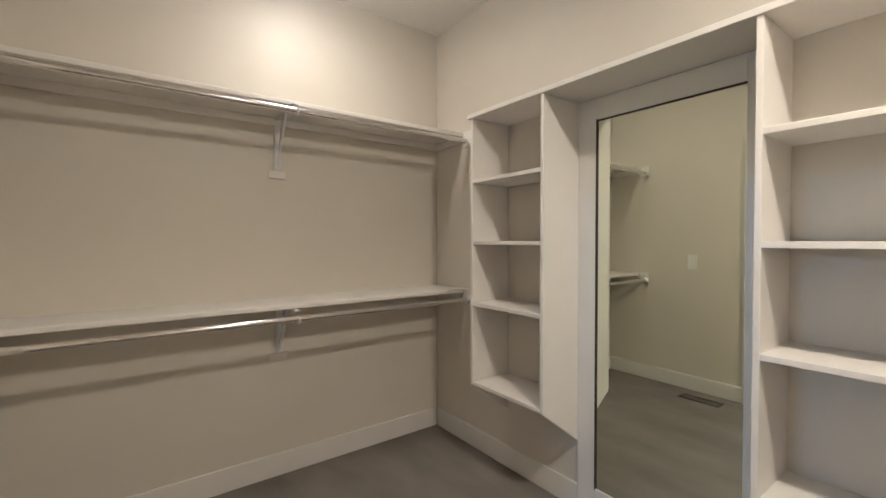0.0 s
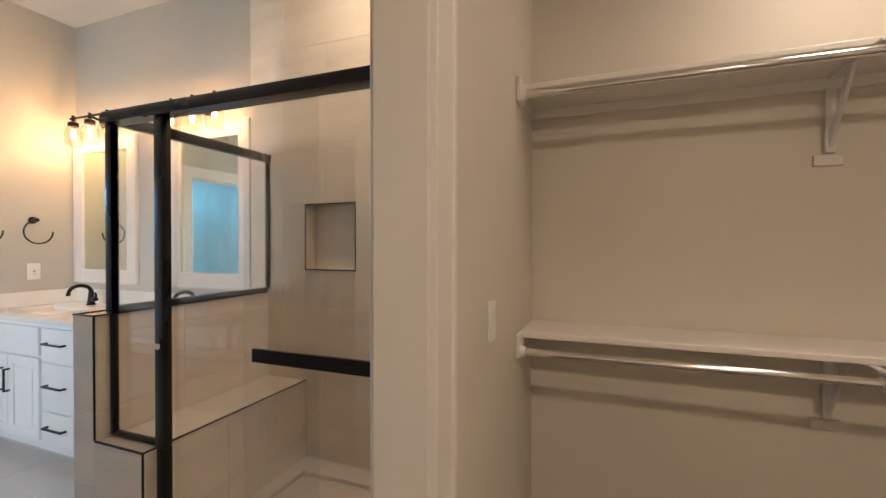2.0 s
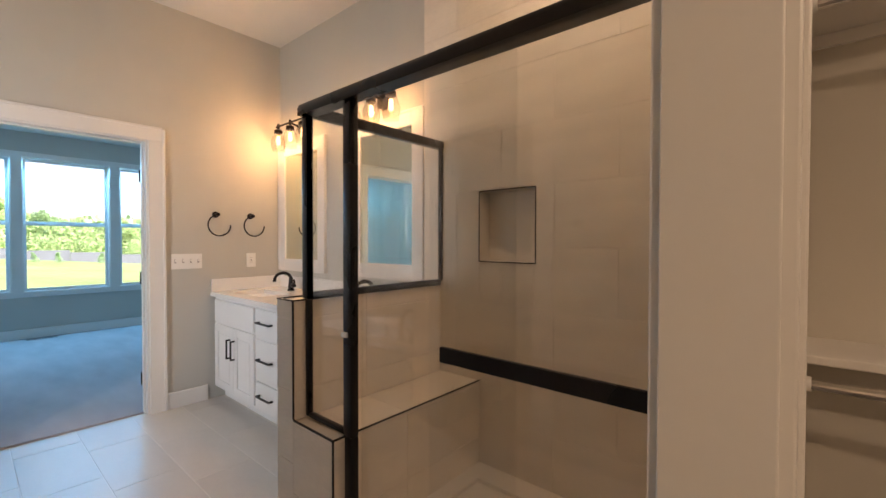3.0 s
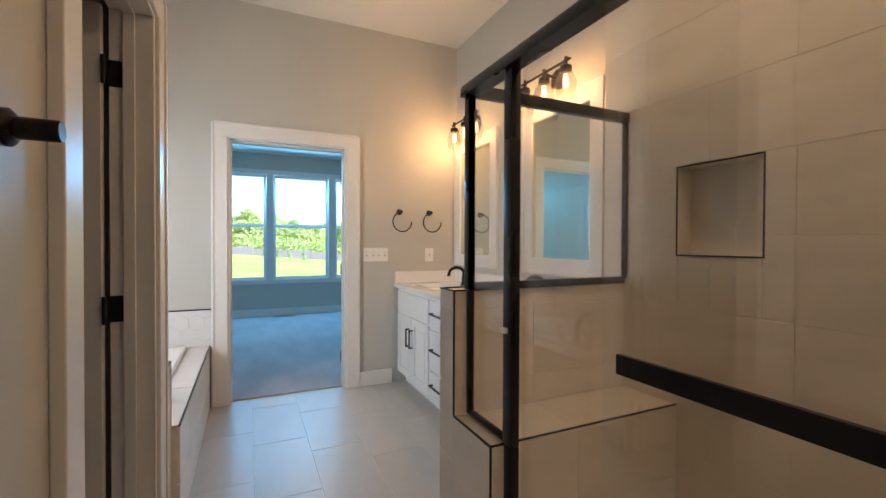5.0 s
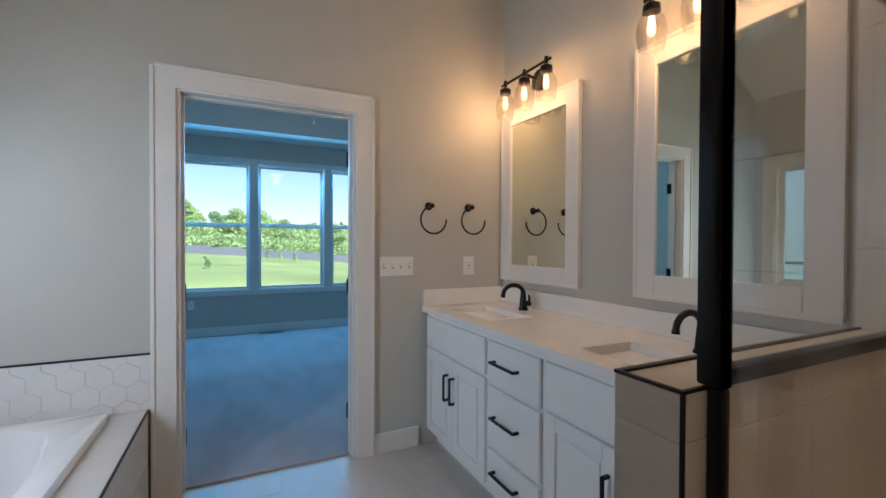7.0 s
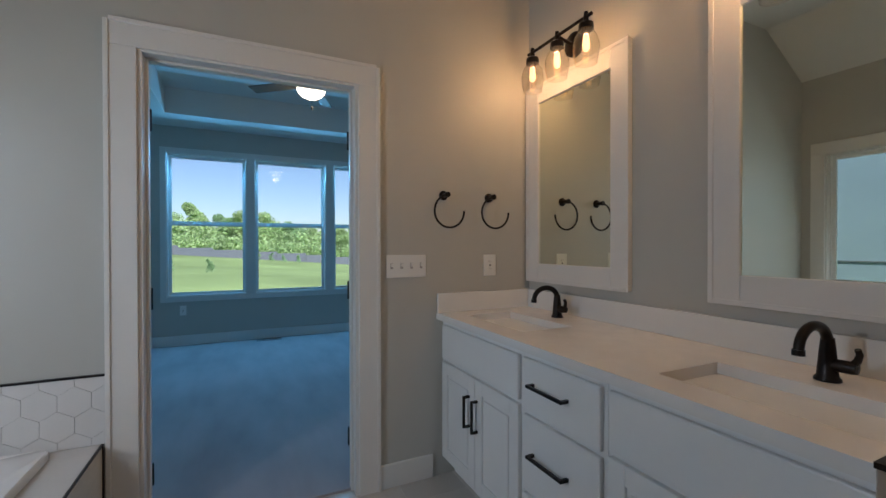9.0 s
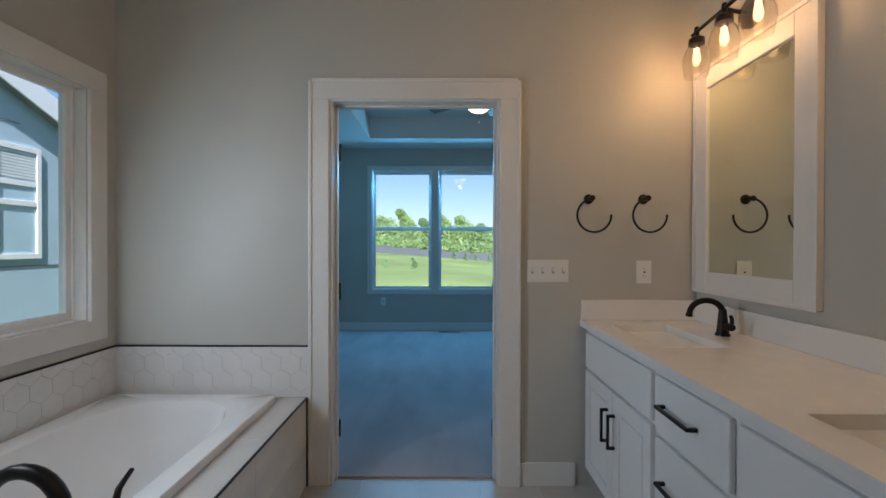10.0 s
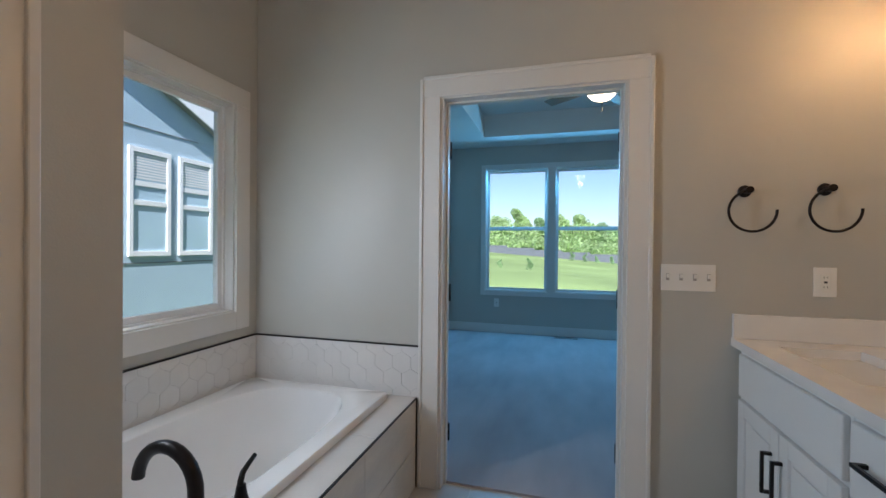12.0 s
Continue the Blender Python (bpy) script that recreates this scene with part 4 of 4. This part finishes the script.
# ---- tub ----
TX0, TX1, TY0, TY1, TZ = -3.99, -2.473, 0.16, 1.174, 0.470
deck = structure("tub_deck", boxes([(TX0 - 0.01, TX1 + 0.005, 1.035, TY1 - 0.012, 0, TZ - 0.012), (TX0 - 0.01, -3.96, TY0, 1.035, 0, TZ - 0.02)]), GROUT, "tiled tub deck with a black metal edge", "tub deck")
tx0, tx1, ty0, ty1 = -3.955, -2.481, 0.163, 1.034
tub = empty("bathtub", (-3.15, 0.6, 0.1), "white acrylic drop-in bathtub", "bathtub")
bm = bmesh.new()
def super_ring(cx, cy, ax, ay, z, p, n=64):
    pts = []
    for k in range(n):
        a = 2 * math.pi * k / n
        c, s = math.cos(a), math.sin(a)
        pts.append(bm.verts.new((cx + ax * math.copysign(abs(c) ** (2 / p), c), cy + ay * math.copysign(abs(s) ** (2 / p), s), z)))
    return pts


cx, cy, hx, hy = (tx0 + tx1) / 2, (ty0 + ty1) / 2, (tx1 - tx0) / 2, (ty1 - ty0) / 2
rings = [super_ring(cx, cy, hx, hy, TZ + 0.002, 40), super_ring(cx, cy, hx - 0.002, hy - 0.002, TZ + 0.024, 40), super_ring(cx, cy, hx - 0.008, hy - 0.008, TZ + 0.030, 36),
         super_ring(cx, cy, hx - 0.078, hy - 0.088, TZ + 0.030, 3.4), super_ring(cx, cy, hx - 0.090, hy - 0.098, TZ + 0.024, 3.3), super_ring(cx, cy, hx - 0.098, hy - 0.104, TZ + 0.0, 3.2),
         super_ring(cx, cy, hx - 0.14, hy - 0.12, TZ - 0.15, 3.0), super_ring(cx, cy, hx - 0.19, hy - 0.15, TZ - 0.30, 2.8), super_ring(cx, cy, hx - 0.25, hy - 0.20, TZ - 0.37, 2.7), super_ring(cx, cy, hx - 0.45, hy - 0.33, TZ - 0.385, 2.6)]
for q, s in zip(rings, rings[1:]):
    for k in range(len(q)):
        bm.faces.new((q[k], q[(k + 1) % len(q)], s[(k + 1) % len(s)], s[k]))
bm.faces.new(rings[-1])
part("shell", bm, ACRYL, tub, "", True)
part("drain", lathe(bmesh.new(), [(0.0, 0.006), (0.03, 0.006), (0.035, 0.0)], (-3.0, 0.6, TZ - 0.3845), 20), BRONZE, tub, "dark drain", True)
strip([(TX0, TX1 + 0.004, TY1 - 0.006, TY1 + 0.002, TZ - 0.006, TZ + 0.001), (TX0 + 0.003, TX0 + 0.009, TY1 - 0.004, TY1 + 0.0025, 0.0, TZ - 0.0065)], deck)
for a, b in ((TX0, -3.50), (-3.497, -3.0), (-2.997, TX1 + 0.004)):
    part("deck_tile", B(a, b - 0.001, 1.02, TY1 - 0.0065, TZ - 0.012, TZ, bevel=0.001, seg=1), DTILE, deck)
part("deck_tile", B(TX0, -3.95, 0.16, 1.018, TZ - 0.012, TZ, bevel=0.001, seg=1), DTILE, deck)
for zi, (z0, z1) in enumerate(((0.0, 0.215), (0.218, TZ - 0.0065))):
    off = (0.0, 0.3)[zi]
    xs = [TX0 + 0.01] + [v for v in (TX0 + 0.31 + off, TX0 + 0.91 + off, TX0 + 1.51 + off) if v < TX1 - 0.05] + [TX1 + 0.004]
    for a, b in zip(xs, xs[1:]):
        part("apron_tile", B(a + 0.001, b - 0.001, TY1 - 0.012, TY1, z0 + 0.002, z1, bevel=0.001, seg=1), WTILE, deck)
part("end_tile", B(-2.466, -2.34, 1.1305, 1.142, 0.0, 0.738, bevel=0.001, seg=1), WTILE, deck)
strip([(-2.468, -2.338, 1.1305, 1.1435, 0.7385, 0.745), (-2.4735, -2.4665, 1.1305, 1.1435, TZ + 0.001, 0.745)], deck)

# hexagon tiles of the splash
def hex_splash(name, axis, face, out, a0, a1, z0, z1, label):
    f0, f1 = sorted((face, face + out * 0.006))
    ob = structure(name, B(*((f0, f1, a0, a1) if axis == "y" else (a0, a1, f0, f1)), z0, z1 - 0.004), HGROUT, label, "tile splash")
    R = 0.060
    w, dz, g = R * math.sqrt(3), R * 1.5, 0.0008
    row, z = 0, z0
    d0, d1 = face + out * 0.006, face + out * 0.0105
    while z - R < z1:
        a = a0 + (w / 2 if row % 2 else 0)
        while a - w / 2 < a1:
            poly = []
            for k in range(6):
                t = radians(60 * k + 30)
                poly.append((a + (R - g) * math.cos(t), z + (R - g) * math.sin(t)))
            # keep the piece inside the band
            for lim, idx, sgn in ((a0, 0, 1), (a1, 0, -1), (z0 + 0.001, 1, 1), (z1 - 0.005, 1, -1)):
                out_poly = []
                for p, q in zip(poly, poly[1:] + poly[:1]):
                    pin, qin = (p[idx] - lim) * sgn >= 0, (q[idx] - lim) * sgn >= 0
                    if pin:
                        out_poly.append(p)
                    if pin != qin:
                        t = (lim - p[idx]) / (q[idx] - p[idx])
                        out_poly.append((p[0] + (q[0] - p[0]) * t, p[1] + (q[1] - p[1]) * t))
                poly = out_poly
                if len(poly) < 3:
                    break
            if len(poly) >= 3:
                part("hexagon_tile", prism(bmesh.new(), poly, min(d0, d1), max(d0, d1), "X" if axis == "y" else "Y"), HTILE, ob)
            a += w
        z += dz
        row += 1
    t0, t1 = sorted((face, face + out * 0.0125))
    part("edge_trim", B(*((t0, t1, a0, a1) if axis == "y" else (a0, a1, t0, t1)), z1 - 0.0035, z1 + 0.004), BLACKT, ob, "black metal tile edge")


hex_splash("tub_splash_west", "y", -4.0, 1, 0.152, 1.182, TZ, 0.742, "white hexagon tile splash with black edge")
hex_splash("tub_splash_south", "x", 0.15, 1, -3.988, -2.469, TZ, 0.742, "white hexagon tile splash with black edge")
hex_splash("tub_splash_east", "y", -2.467, -1, 0.163, 1.128, TZ, 0.742, "white hexagon tile splash with black edge")


RZ = TZ + 0.0305
def tub_handle(x, y):
    bm = lathe(bmesh.new(), [(0.0, 0.0), (0.030, 0.0), (0.030, 0.005), (0.024, 0.012), (0.017, 0.040), (0.013, 0.065), (0.0, 0.068)], (x, y, RZ), 22)
    ob = part("handle_base", bm, BRONZE, tf, "", True)
    part("lever", tube(bmesh.new(), [(x, y, RZ + 0.05), (x, y - 0.002, RZ + 0.075), (x - 0.014, y - 0.006, RZ + 0.094), (x - 0.045, y - 0.012, RZ + 0.104), (x - 0.082, y - 0.02, RZ + 0.112)], 0.0105, 10, 0.007), BRONZE, ob, "", True)


tf = empty("tub_faucet", (-2.767, 0.988, RZ), "dark bronze roman tub faucet with two levers", "tub faucet")
tub_handle(-2.915, 1.0)
tub_handle(-2.632, 1.0)
bs = lathe(bmesh.new(), [(0.0, 0.0), (0.034, 0.0), (0.034, 0.006), (0.027, 0.014), (0.023, 0.04), (0.0, 0.042)], (-2.767, 0.988, RZ), 22)
part("spout_base", bs, BRONZE, tf, "", True)
pts = [(-2.767, 0.988, RZ + 0.02), (-2.767, 0.988, RZ + 0.07), (-2.767, 0.987, RZ + 0.11)]
for k in range(13):
    a = radians(8 + 14 * k)
    pts.append((-2.767, 0.888 + 0.099 * math.cos(a), RZ + 0.125 + 0.105 * math.sin(a)))
part("spout", tube(bmesh.new(), pts, 0.0205, 16, 0.0165), BRONZE, tf, "", True)

# ---- bedroom ceiling fan ----
fx, fy = -5.85, 2.235
fan = empty("ceiling_fan", (fx, fy, HR), "ceiling fan with wooden blades and a lit dome", "ceiling fan")
part("downrod", C((fx, fy, HR - 0.001), (fx, fy, 2.76), 0.014, n=14), BRONZE, fan)
part("motor", lathe(bmesh.new(), [(0.0, 0.1), (0.06, 0.1), (0.1, 0.07), (0.105, 0.02), (0.08, 0.0), (0.0, 0.0)], (fx, fy, 2.665), 28), BRONZE, fan, "", True)
part("light_dome", lathe(bmesh.new(), [(0.125, 0.0), (0.118, -0.03), (0.09, -0.062), (0.05, -0.082), (0.0, -0.09)], (fx, fy, 2.66), 28), DOME, fan, "glowing frosted dome", True)
for k in range(5):
    a = radians(72 * k + 14)
    bm = B(0.13, 0.62, -0.06, 0.06, -0.004, 0.004, bevel=0.003)
    bmesh.ops.transform(bm, matrix=pose(fx, fy, 2.715, 0, 0, math.degrees(a)) @ pose(0, 0, 0, 11, 0, 0), verts=bm.verts)
    part("blade", bm, FANM, fan)
bm = bmesh.new()
for k in range(6):
    cyl(bm, (fx + 0.03, fy, 2.575 - 0.014 * k), (fx + 0.03, fy, 2.57 - 0.014 * k), 0.003, n=6)
cyl(bm, (fx + 0.03, fy, 2.495), (fx + 0.03, fy, 2.47), 0.006, n=8)
cyl(bm, (fx + 0.03, fy, 2.64), (fx + 0.03, fy, 2.47), 0.001, n=4)
part("pull_chain", bm, BRONZE, fan)
lamp("fan_lamp", "POINT", FAN, LEDC, Matrix.Translation((fx, fy, 2.50)), 0.05, fan)

# ---- outside ----
def ground_h(x, y):
    d = max(0.0, -x - 9.0)
    return -0.55 + 0.016 * d - 0.085 * max(-20.0, min(y + 9.0, 26.0)) * min(1, d / 55) + 0.25 * math.sin(d * 0.12 + y * 0.05) * min(1, d / 20)


bm = bmesh.new()
NXG, NYG = 60, 60
gx = [30 - 130 * (i / NXG) if i <= 40 else 30 - 130 * (40 / NXG) - (i - 40) ** 2.3 * 1.6 for i in range(NXG + 1)]
gy = [-8 + (j - NYG / 2) * 1.2 * (1 + abs(j - NYG / 2) * 0.14) for j in range(NYG + 1)]
grid = [[bm.verts.new((x, y, ground_h(max(x, -75), y))) for y in gy] for x in gx]
for i in range(NXG):
    for j in range(NYG):
        bm.faces.new((grid[i][j], grid[i + 1][j], grid[i + 1][j + 1], grid[i][j + 1]))
structure("ground", bm, GRASS, "sunlit green lawn rising to the fence", "lawn", True)

fence = empty("fence", (-66, 0, 0.3), "low grey fence at the far edge of the lawn", "fence")
for k in range(24):
    y0 = -46 + 4.0 * k
    z = ground_h(-66, y0)
    part("fence_panel", B(-66.1, -66, y0, y0 + 3.9, z - 0.6, z + 0.95 + 0.05 * math.sin(k)), FENCE, fence)
    part("post", B(-66.05, -65.9, y0 - 0.08, y0 + 0.04, z - 0.6, z + 1.05), FENCE, fence)


def leafy(bm, c, r, count, size, rng, squash=0.8):
    """Small leaf clumps scattered in a rounded mass with gaps."""
    c = Vector(c)
    for _ in range(count):
        d = Vector((rng.gauss(0, 1), rng.gauss(0, 1), rng.gauss(0, 1))).normalized()
        p = c + Vector((d.x * r, d.y * r, d.z * r * squash)) * (rng.random() ** 0.45)
        n = Vector((rng.gauss(0, 1), rng.gauss(0, 1), rng.gauss(0, 1))).normalized()
        u = n.orthogonal().normalized()
        v = n.cross(u)
        s = size * rng.uniform(0.5, 1.2)
        q = [bm.verts.new(p + u * s * math.cos(t) * rng.uniform(0.7, 1.1) + v * s * 0.7 * math.sin(t)) for t in (0.2, 1.3, 2.4, 3.6, 4.9)]
        bm.faces.new(q)


def tree(x, y, h, spread, material, seed, label):
    rng = random.Random(seed)
    z = ground_h(max(x, -75), y)
    e = empty("tree", (x, y, z), label, "tree", "trees behind the fence")
    bm = tube(bmesh.new(), [(x, y, z - 0.2), (x + 0.1, y + 0.1, z + h * 0.35), (x, y - 0.1, z + h * 0.8)], h * 0.028, 8, h * 0.008)
    tips = []
    for k in range(7):
        a = rng.uniform(0, 6.28)
        z1 = z + h * rng.uniform(0.3, 0.6)
        tip = (x + spread * 0.6 * math.cos(a), y + spread * 0.6 * math.sin(a), z1 + h * rng.uniform(0.12, 0.3))
        tube(bm, [(x, y, z1), ((x + tip[0]) / 2, (y + tip[1]) / 2, (z1 + tip[2]) / 2 + 0.2), tip], h * 0.010, 6, h * 0.003)
        tips.append(tip)
    part("trunk", bm, BARK, e)
    bm = bmesh.new()
    for t in tips + [(x, y, z + h * 0.8), (x, y + 0.2, z + h * 0.62), (x + 0.3, y - 0.4, z + h * 0.9)]:
        leafy(bm, t, spread * rng.uniform(0.34, 0.52), 560, h * 0.022, rng)
    part("crown", bm, material, e)


rng = random.Random(11)
for k, (y, top, spread) in enumerate([(-26, 8.5, 4.2), (-20, 8.0, 4.0), (-14, 7.2, 3.6), (-9.3, 6.6, 2.6), (-5.7, 8.2, 2.5), (-1.6, 6.4, 2.6), (1.6, 6.8, 2.4), (5.2, 6.9, 3.0), (9.0, 5.4, 2.6), (13, 4.6, 2.6), (17, 4.8, 2.6), (22, 5.2, 3.2), (28, 5.6, 3.6), (35, 6.0, 3.6), (43, 6.4, 4.0), (52, 7.0, 4.2)]):
    tree(-76 - 5 * rng.random(), y, top - ground_h(-75, y), spread, LEAF2 if k % 3 != 2 else LEAF, 40 + k, "leafy green tree behind the fence")
bm = bmesh.new()
rng = random.Random(5)
for k in range(60):
    y = -30 + 1.7 * k
    leafy(bm, (-71 - 3 * rng.random(), y, ground_h(-70, y) + 1.3), 1.9, 420, 0.22, rng, 0.9)
    leafy(bm, (-75 - 3 * rng.random(), y + 0.8, ground_h(-70, y) + 2.3 + rng.random()), 2.0, 380, 0.24, rng, 0.9)
for k in range(60):
    y = -60 + 3.2 * k
    leafy(bm, (-110 - 8 * rng.random(), y, 2.6 + rng.random()), 4.2, 150, 0.75, rng, 0.8)
tagged(part("hedge", bm, LEAF2), "dense green bushes behind the fence", "bushes", kind="stuff")


def shrub(x, y, r, seed):
    rng = random.Random(seed)
    z = ground_h(x, y)
    bm = bmesh.new()
    for k in range(5):
        leafy(bm, (x + rng.gauss(0, r * 0.2), y + rng.gauss(0, r * 0.2), z + r * (0.4 + 0.35 * k)), r * (0.75 - 0.11 * k), 60, r * 0.14, rng)
    tagged(part("shrub", bm, LEAF), "small green shrub on the lawn", "shrub", "shrubs on the lawn")


for k, (x, y, r) in enumerate([(-63, 3.4, 0.6), (-63, 5.0, 0.55), (-62, 6.6, 0.5), (-62, 8.4, 0.55), (-33, -0.3, 0.42), (-34, -2.6, 0.3), (-62, 12, 0.6), (-62, 20, 0.7)]):
    shrub(x, y, r, 70 + k)


def neighbour():
    """The house next door: siding, gable roof and two windows with blinds."""
    y = -3.6
    e = empty("neighbour_house", (-6, y - 3, -0.6), "pale sided neighbouring house with a gable roof", "house")
    prof = [(-9.2, -0.8), (3.0, -0.8), (3.0, 2.6), (-3.0, 5.0), (-9.2, 2.32)]
    part("wall", prism(bmesh.new(), prof, y - 7, y, "Y"), SIDING, e)
    def rake(x):
        return 5.0 - (abs(x + 3.0)) * 0.432 if x < -3 else 5.0 - (x + 3.0) * 0.4
    for x0, x1 in ((-10.0, -3.0), (-3.0, 3.6)):
        z0, z1 = rake(x0), rake(x1)
        part("roof", prism(bmesh.new(), [(x0, z0 + 0.02), (x1, z1 + 0.02), (x1, z1 + 0.24), (x0, z0 + 0.24)], y - 7.4, y + 0.14, "Y"), SHING, e)
        part("fascia", prism(bmesh.new(), [(x0, z0 - 0.04), (x1, z1 - 0.04), (x1, z1 + 0.26), (x0, z0 + 0.26)], y + 0.145, y + 0.17, "Y"), VINYL, e)
        part("soffit", prism(bmesh.new(), [(x0, z0 - 0.02), (x1, z1 - 0.02), (x1, z1 + 0.015), (x0, z0 + 0.015)], y + 0.003, y + 0.144, "Y"), SOFFIT, e)
    part("seam", B(-9.2, 3.0, y, y + 0.012, 1.00, 1.015), SOFFIT, e)
    part("seam", B(-7.2, -1.0, y, y + 0.012, 2.85, 2.862), SOFFIT, e)
    part("skirt", B(-9.2, 3.0, y, y + 0.03, -0.8, 0.12, bevel=0.003), SIDING, e)
    for x0, x1 in ((-7.46, -6.84), (-6.70, -6.08)):
        w = part("window", boxes([(x0, x0 + 0.06, y, y + 0.04, 1.1, 2.57), (x1 - 0.06, x1, y, y + 0.04, 1.1, 2.57), (x0 + 0.06, x1 - 0.06, y, y + 0.04, 1.1, 1.17), (x0 + 0.06, x1 - 0.06, y, y + 0.04, 2.5, 2.57), (x0 + 0.06, x1 - 0.06, y, y + 0.035, 1.79, 1.86)], bevel=0.004), VINYL, e, "white window trim")
        # pane colour carries the sky's reflection
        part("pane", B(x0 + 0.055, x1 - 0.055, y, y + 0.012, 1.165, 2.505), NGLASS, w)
        part("blind_rail", B(x0 + 0.062, x1 - 0.062, y + 0.0125, y + 0.03, 2.05, 2.12, bevel=0.003), VINYL, w)
        for k in range(9):
            z = 2.15 + 0.039 * k
            part("blind_slat", B(x0 + 0.064, x1 - 0.064, y + 0.0125, y + 0.022, z, z + 0.026), VINYL, w)


neighbour()

# ---- tiles, piece by piece ----
def tile_mesh(name, sx, sy, sz, material):
    return mesh_of(name, B(0, sx, 0, sy, 0, sz, bevel=min(sx, sy, sz) * 0.12, seg=1), material)


TILE_CACHE = {}
def tile(name, x0, x1, y0, y1, z0, z1, material, parent):
    key = (name, round(x1 - x0, 3), round(y1 - y0, 3), round(z1 - z0, 3))
    if key not in TILE_CACHE:
        TILE_CACHE[key] = tile_mesh(name, x1 - x0, y1 - y0, z1 - z0, material)
    ob = new(name, TILE_CACHE[key])
    ob.parent = parent
    ob.matrix_parent_inverse = parent.matrix_world.inverted()
    ob.matrix_basis = Matrix.Translation((x0, y0, z0))
    return ob


# floor: rows along x, stepped by a third
TL, G = 0.63, 0.0035
ys = [1.072, 1.145, 1.46, 1.775, 2.09, 2.405, 2.72]
for r, (ya, yb) in enumerate(zip(ys, ys[1:])):
    off = -3.41 + (r - 4) * TL / 3
    xs = [off + TL * k for k in range(-3, 8)]
    xs = [-4.055] + [v for v in xs if -4.0 < v < -0.5] + [-0.365]
    for a, b in zip(xs, xs[1:]):
        if b - a > 0.02:
            tile("floor_tile", a + G / 2, b - G / 2, ya + G / 2, yb - G / 2, -0.009, 0.0, FTILE, FLOOR)

# shower walls
zs = [0.02, 0.33, 0.645, 0.96, 1.275, 1.59, 1.905, 2.22, 2.535, 2.85, 3.095]
for r, (za, zb) in enumerate(zip(zs, zs[1:])):
    off = -1.84 + (r % 2) * 0.31
    xs = [-2.105] + [off + 0.62 * k for k in range(-1, 4) if -2.05 < off + 0.62 * k < -0.5] + [-0.4275]
    for a, b in zip(xs, xs[1:]):
        pieces = [(a, b, za, zb)]
        if b > NX0 and a < NX1 and zb > NZ0 and za < NZ1:
            pieces = [(a, min(b, NX0), za, zb), (max(a, NX1), b, za, zb), (max(a, NX0), min(b, NX1), za, min(zb, NZ0)), (max(a, NX0), min(b, NX1), max(za, NZ1), zb)]
        for p, q, u, v in pieces:
            if q - p > 0.01 and v - u > 0.01:
                tile("wall_tile", p + 0.001, q - 0.001, 3.190, 3.2, u + 0.001, v - 0.001, WTILE, tilewall)
    for a, b in ((2.20, 2.70), (2.70, 3.188)):
        tile("wall_tile", -0.438, -0.4275, a + 0.001, b - 0.001, za + 0.001, zb - 0.001, WTILE, tilewall)
# half wall, bench and curb
for za, zb in ((0.0, 0.33), (0.33, 0.645), (0.645, 0.96), (0.96, 1.04)):
    tile("wall_tile", PX0, PX1, SF, SF + 0.012, za + 0.001, zb - 0.001, WTILE, pony)
    for a, b in ((SF + 0.0125, 2.62), (2.62, 3.19)):
        tile("wall_tile", PX0, PX0 + 0.012, a, b - 0.001, za + 0.001, zb - 0.001, WTILE, pony)
        if zb > 0.52:
            tile("wall_tile", PX1 - 0.012, PX1, a, b - 0.001, max(za, 0.519) + 0.001, zb - 0.001, WTILE, pony)
for a, b in ((SF + 0.0005, 2.62), (2.62, 3.19)):
    tile("wall_tile", PX0, PX1, a, b - 0.001, 1.0285, 1.0405, WTILE, pony)
    tile("wall_tile", PX1, BX1, a, b - 0.001, 0.5065, 0.5175, WTILE, pony)
for za, zb in ((0.0, 0.2), (0.2, 0.5065)):
    tile("wall_tile", PX1, BX1, SF, SF + 0.012, za + 0.001, zb - 0.001, WTILE, pony)
    for a, b in ((SF + 0.0125, 2.62), (2.62, 3.19)):
        tile("wall_tile", BX1 - 0.012, BX1, a, b - 0.001, za + 0.001, zb - 0.001, WTILE, pony)
for a, b in ((BX1 + 0.002, -1.04), (-1.04, -0.43)):
    tile("wall_tile", a, b - 0.001, SF - 0.032, SF - 0.02, 0.0, 0.108, WTILE, curb)
    tile("wall_tile", a, b - 0.001, SF - 0.032, 2.345, 0.1085, 0.12, WTILE, curb)
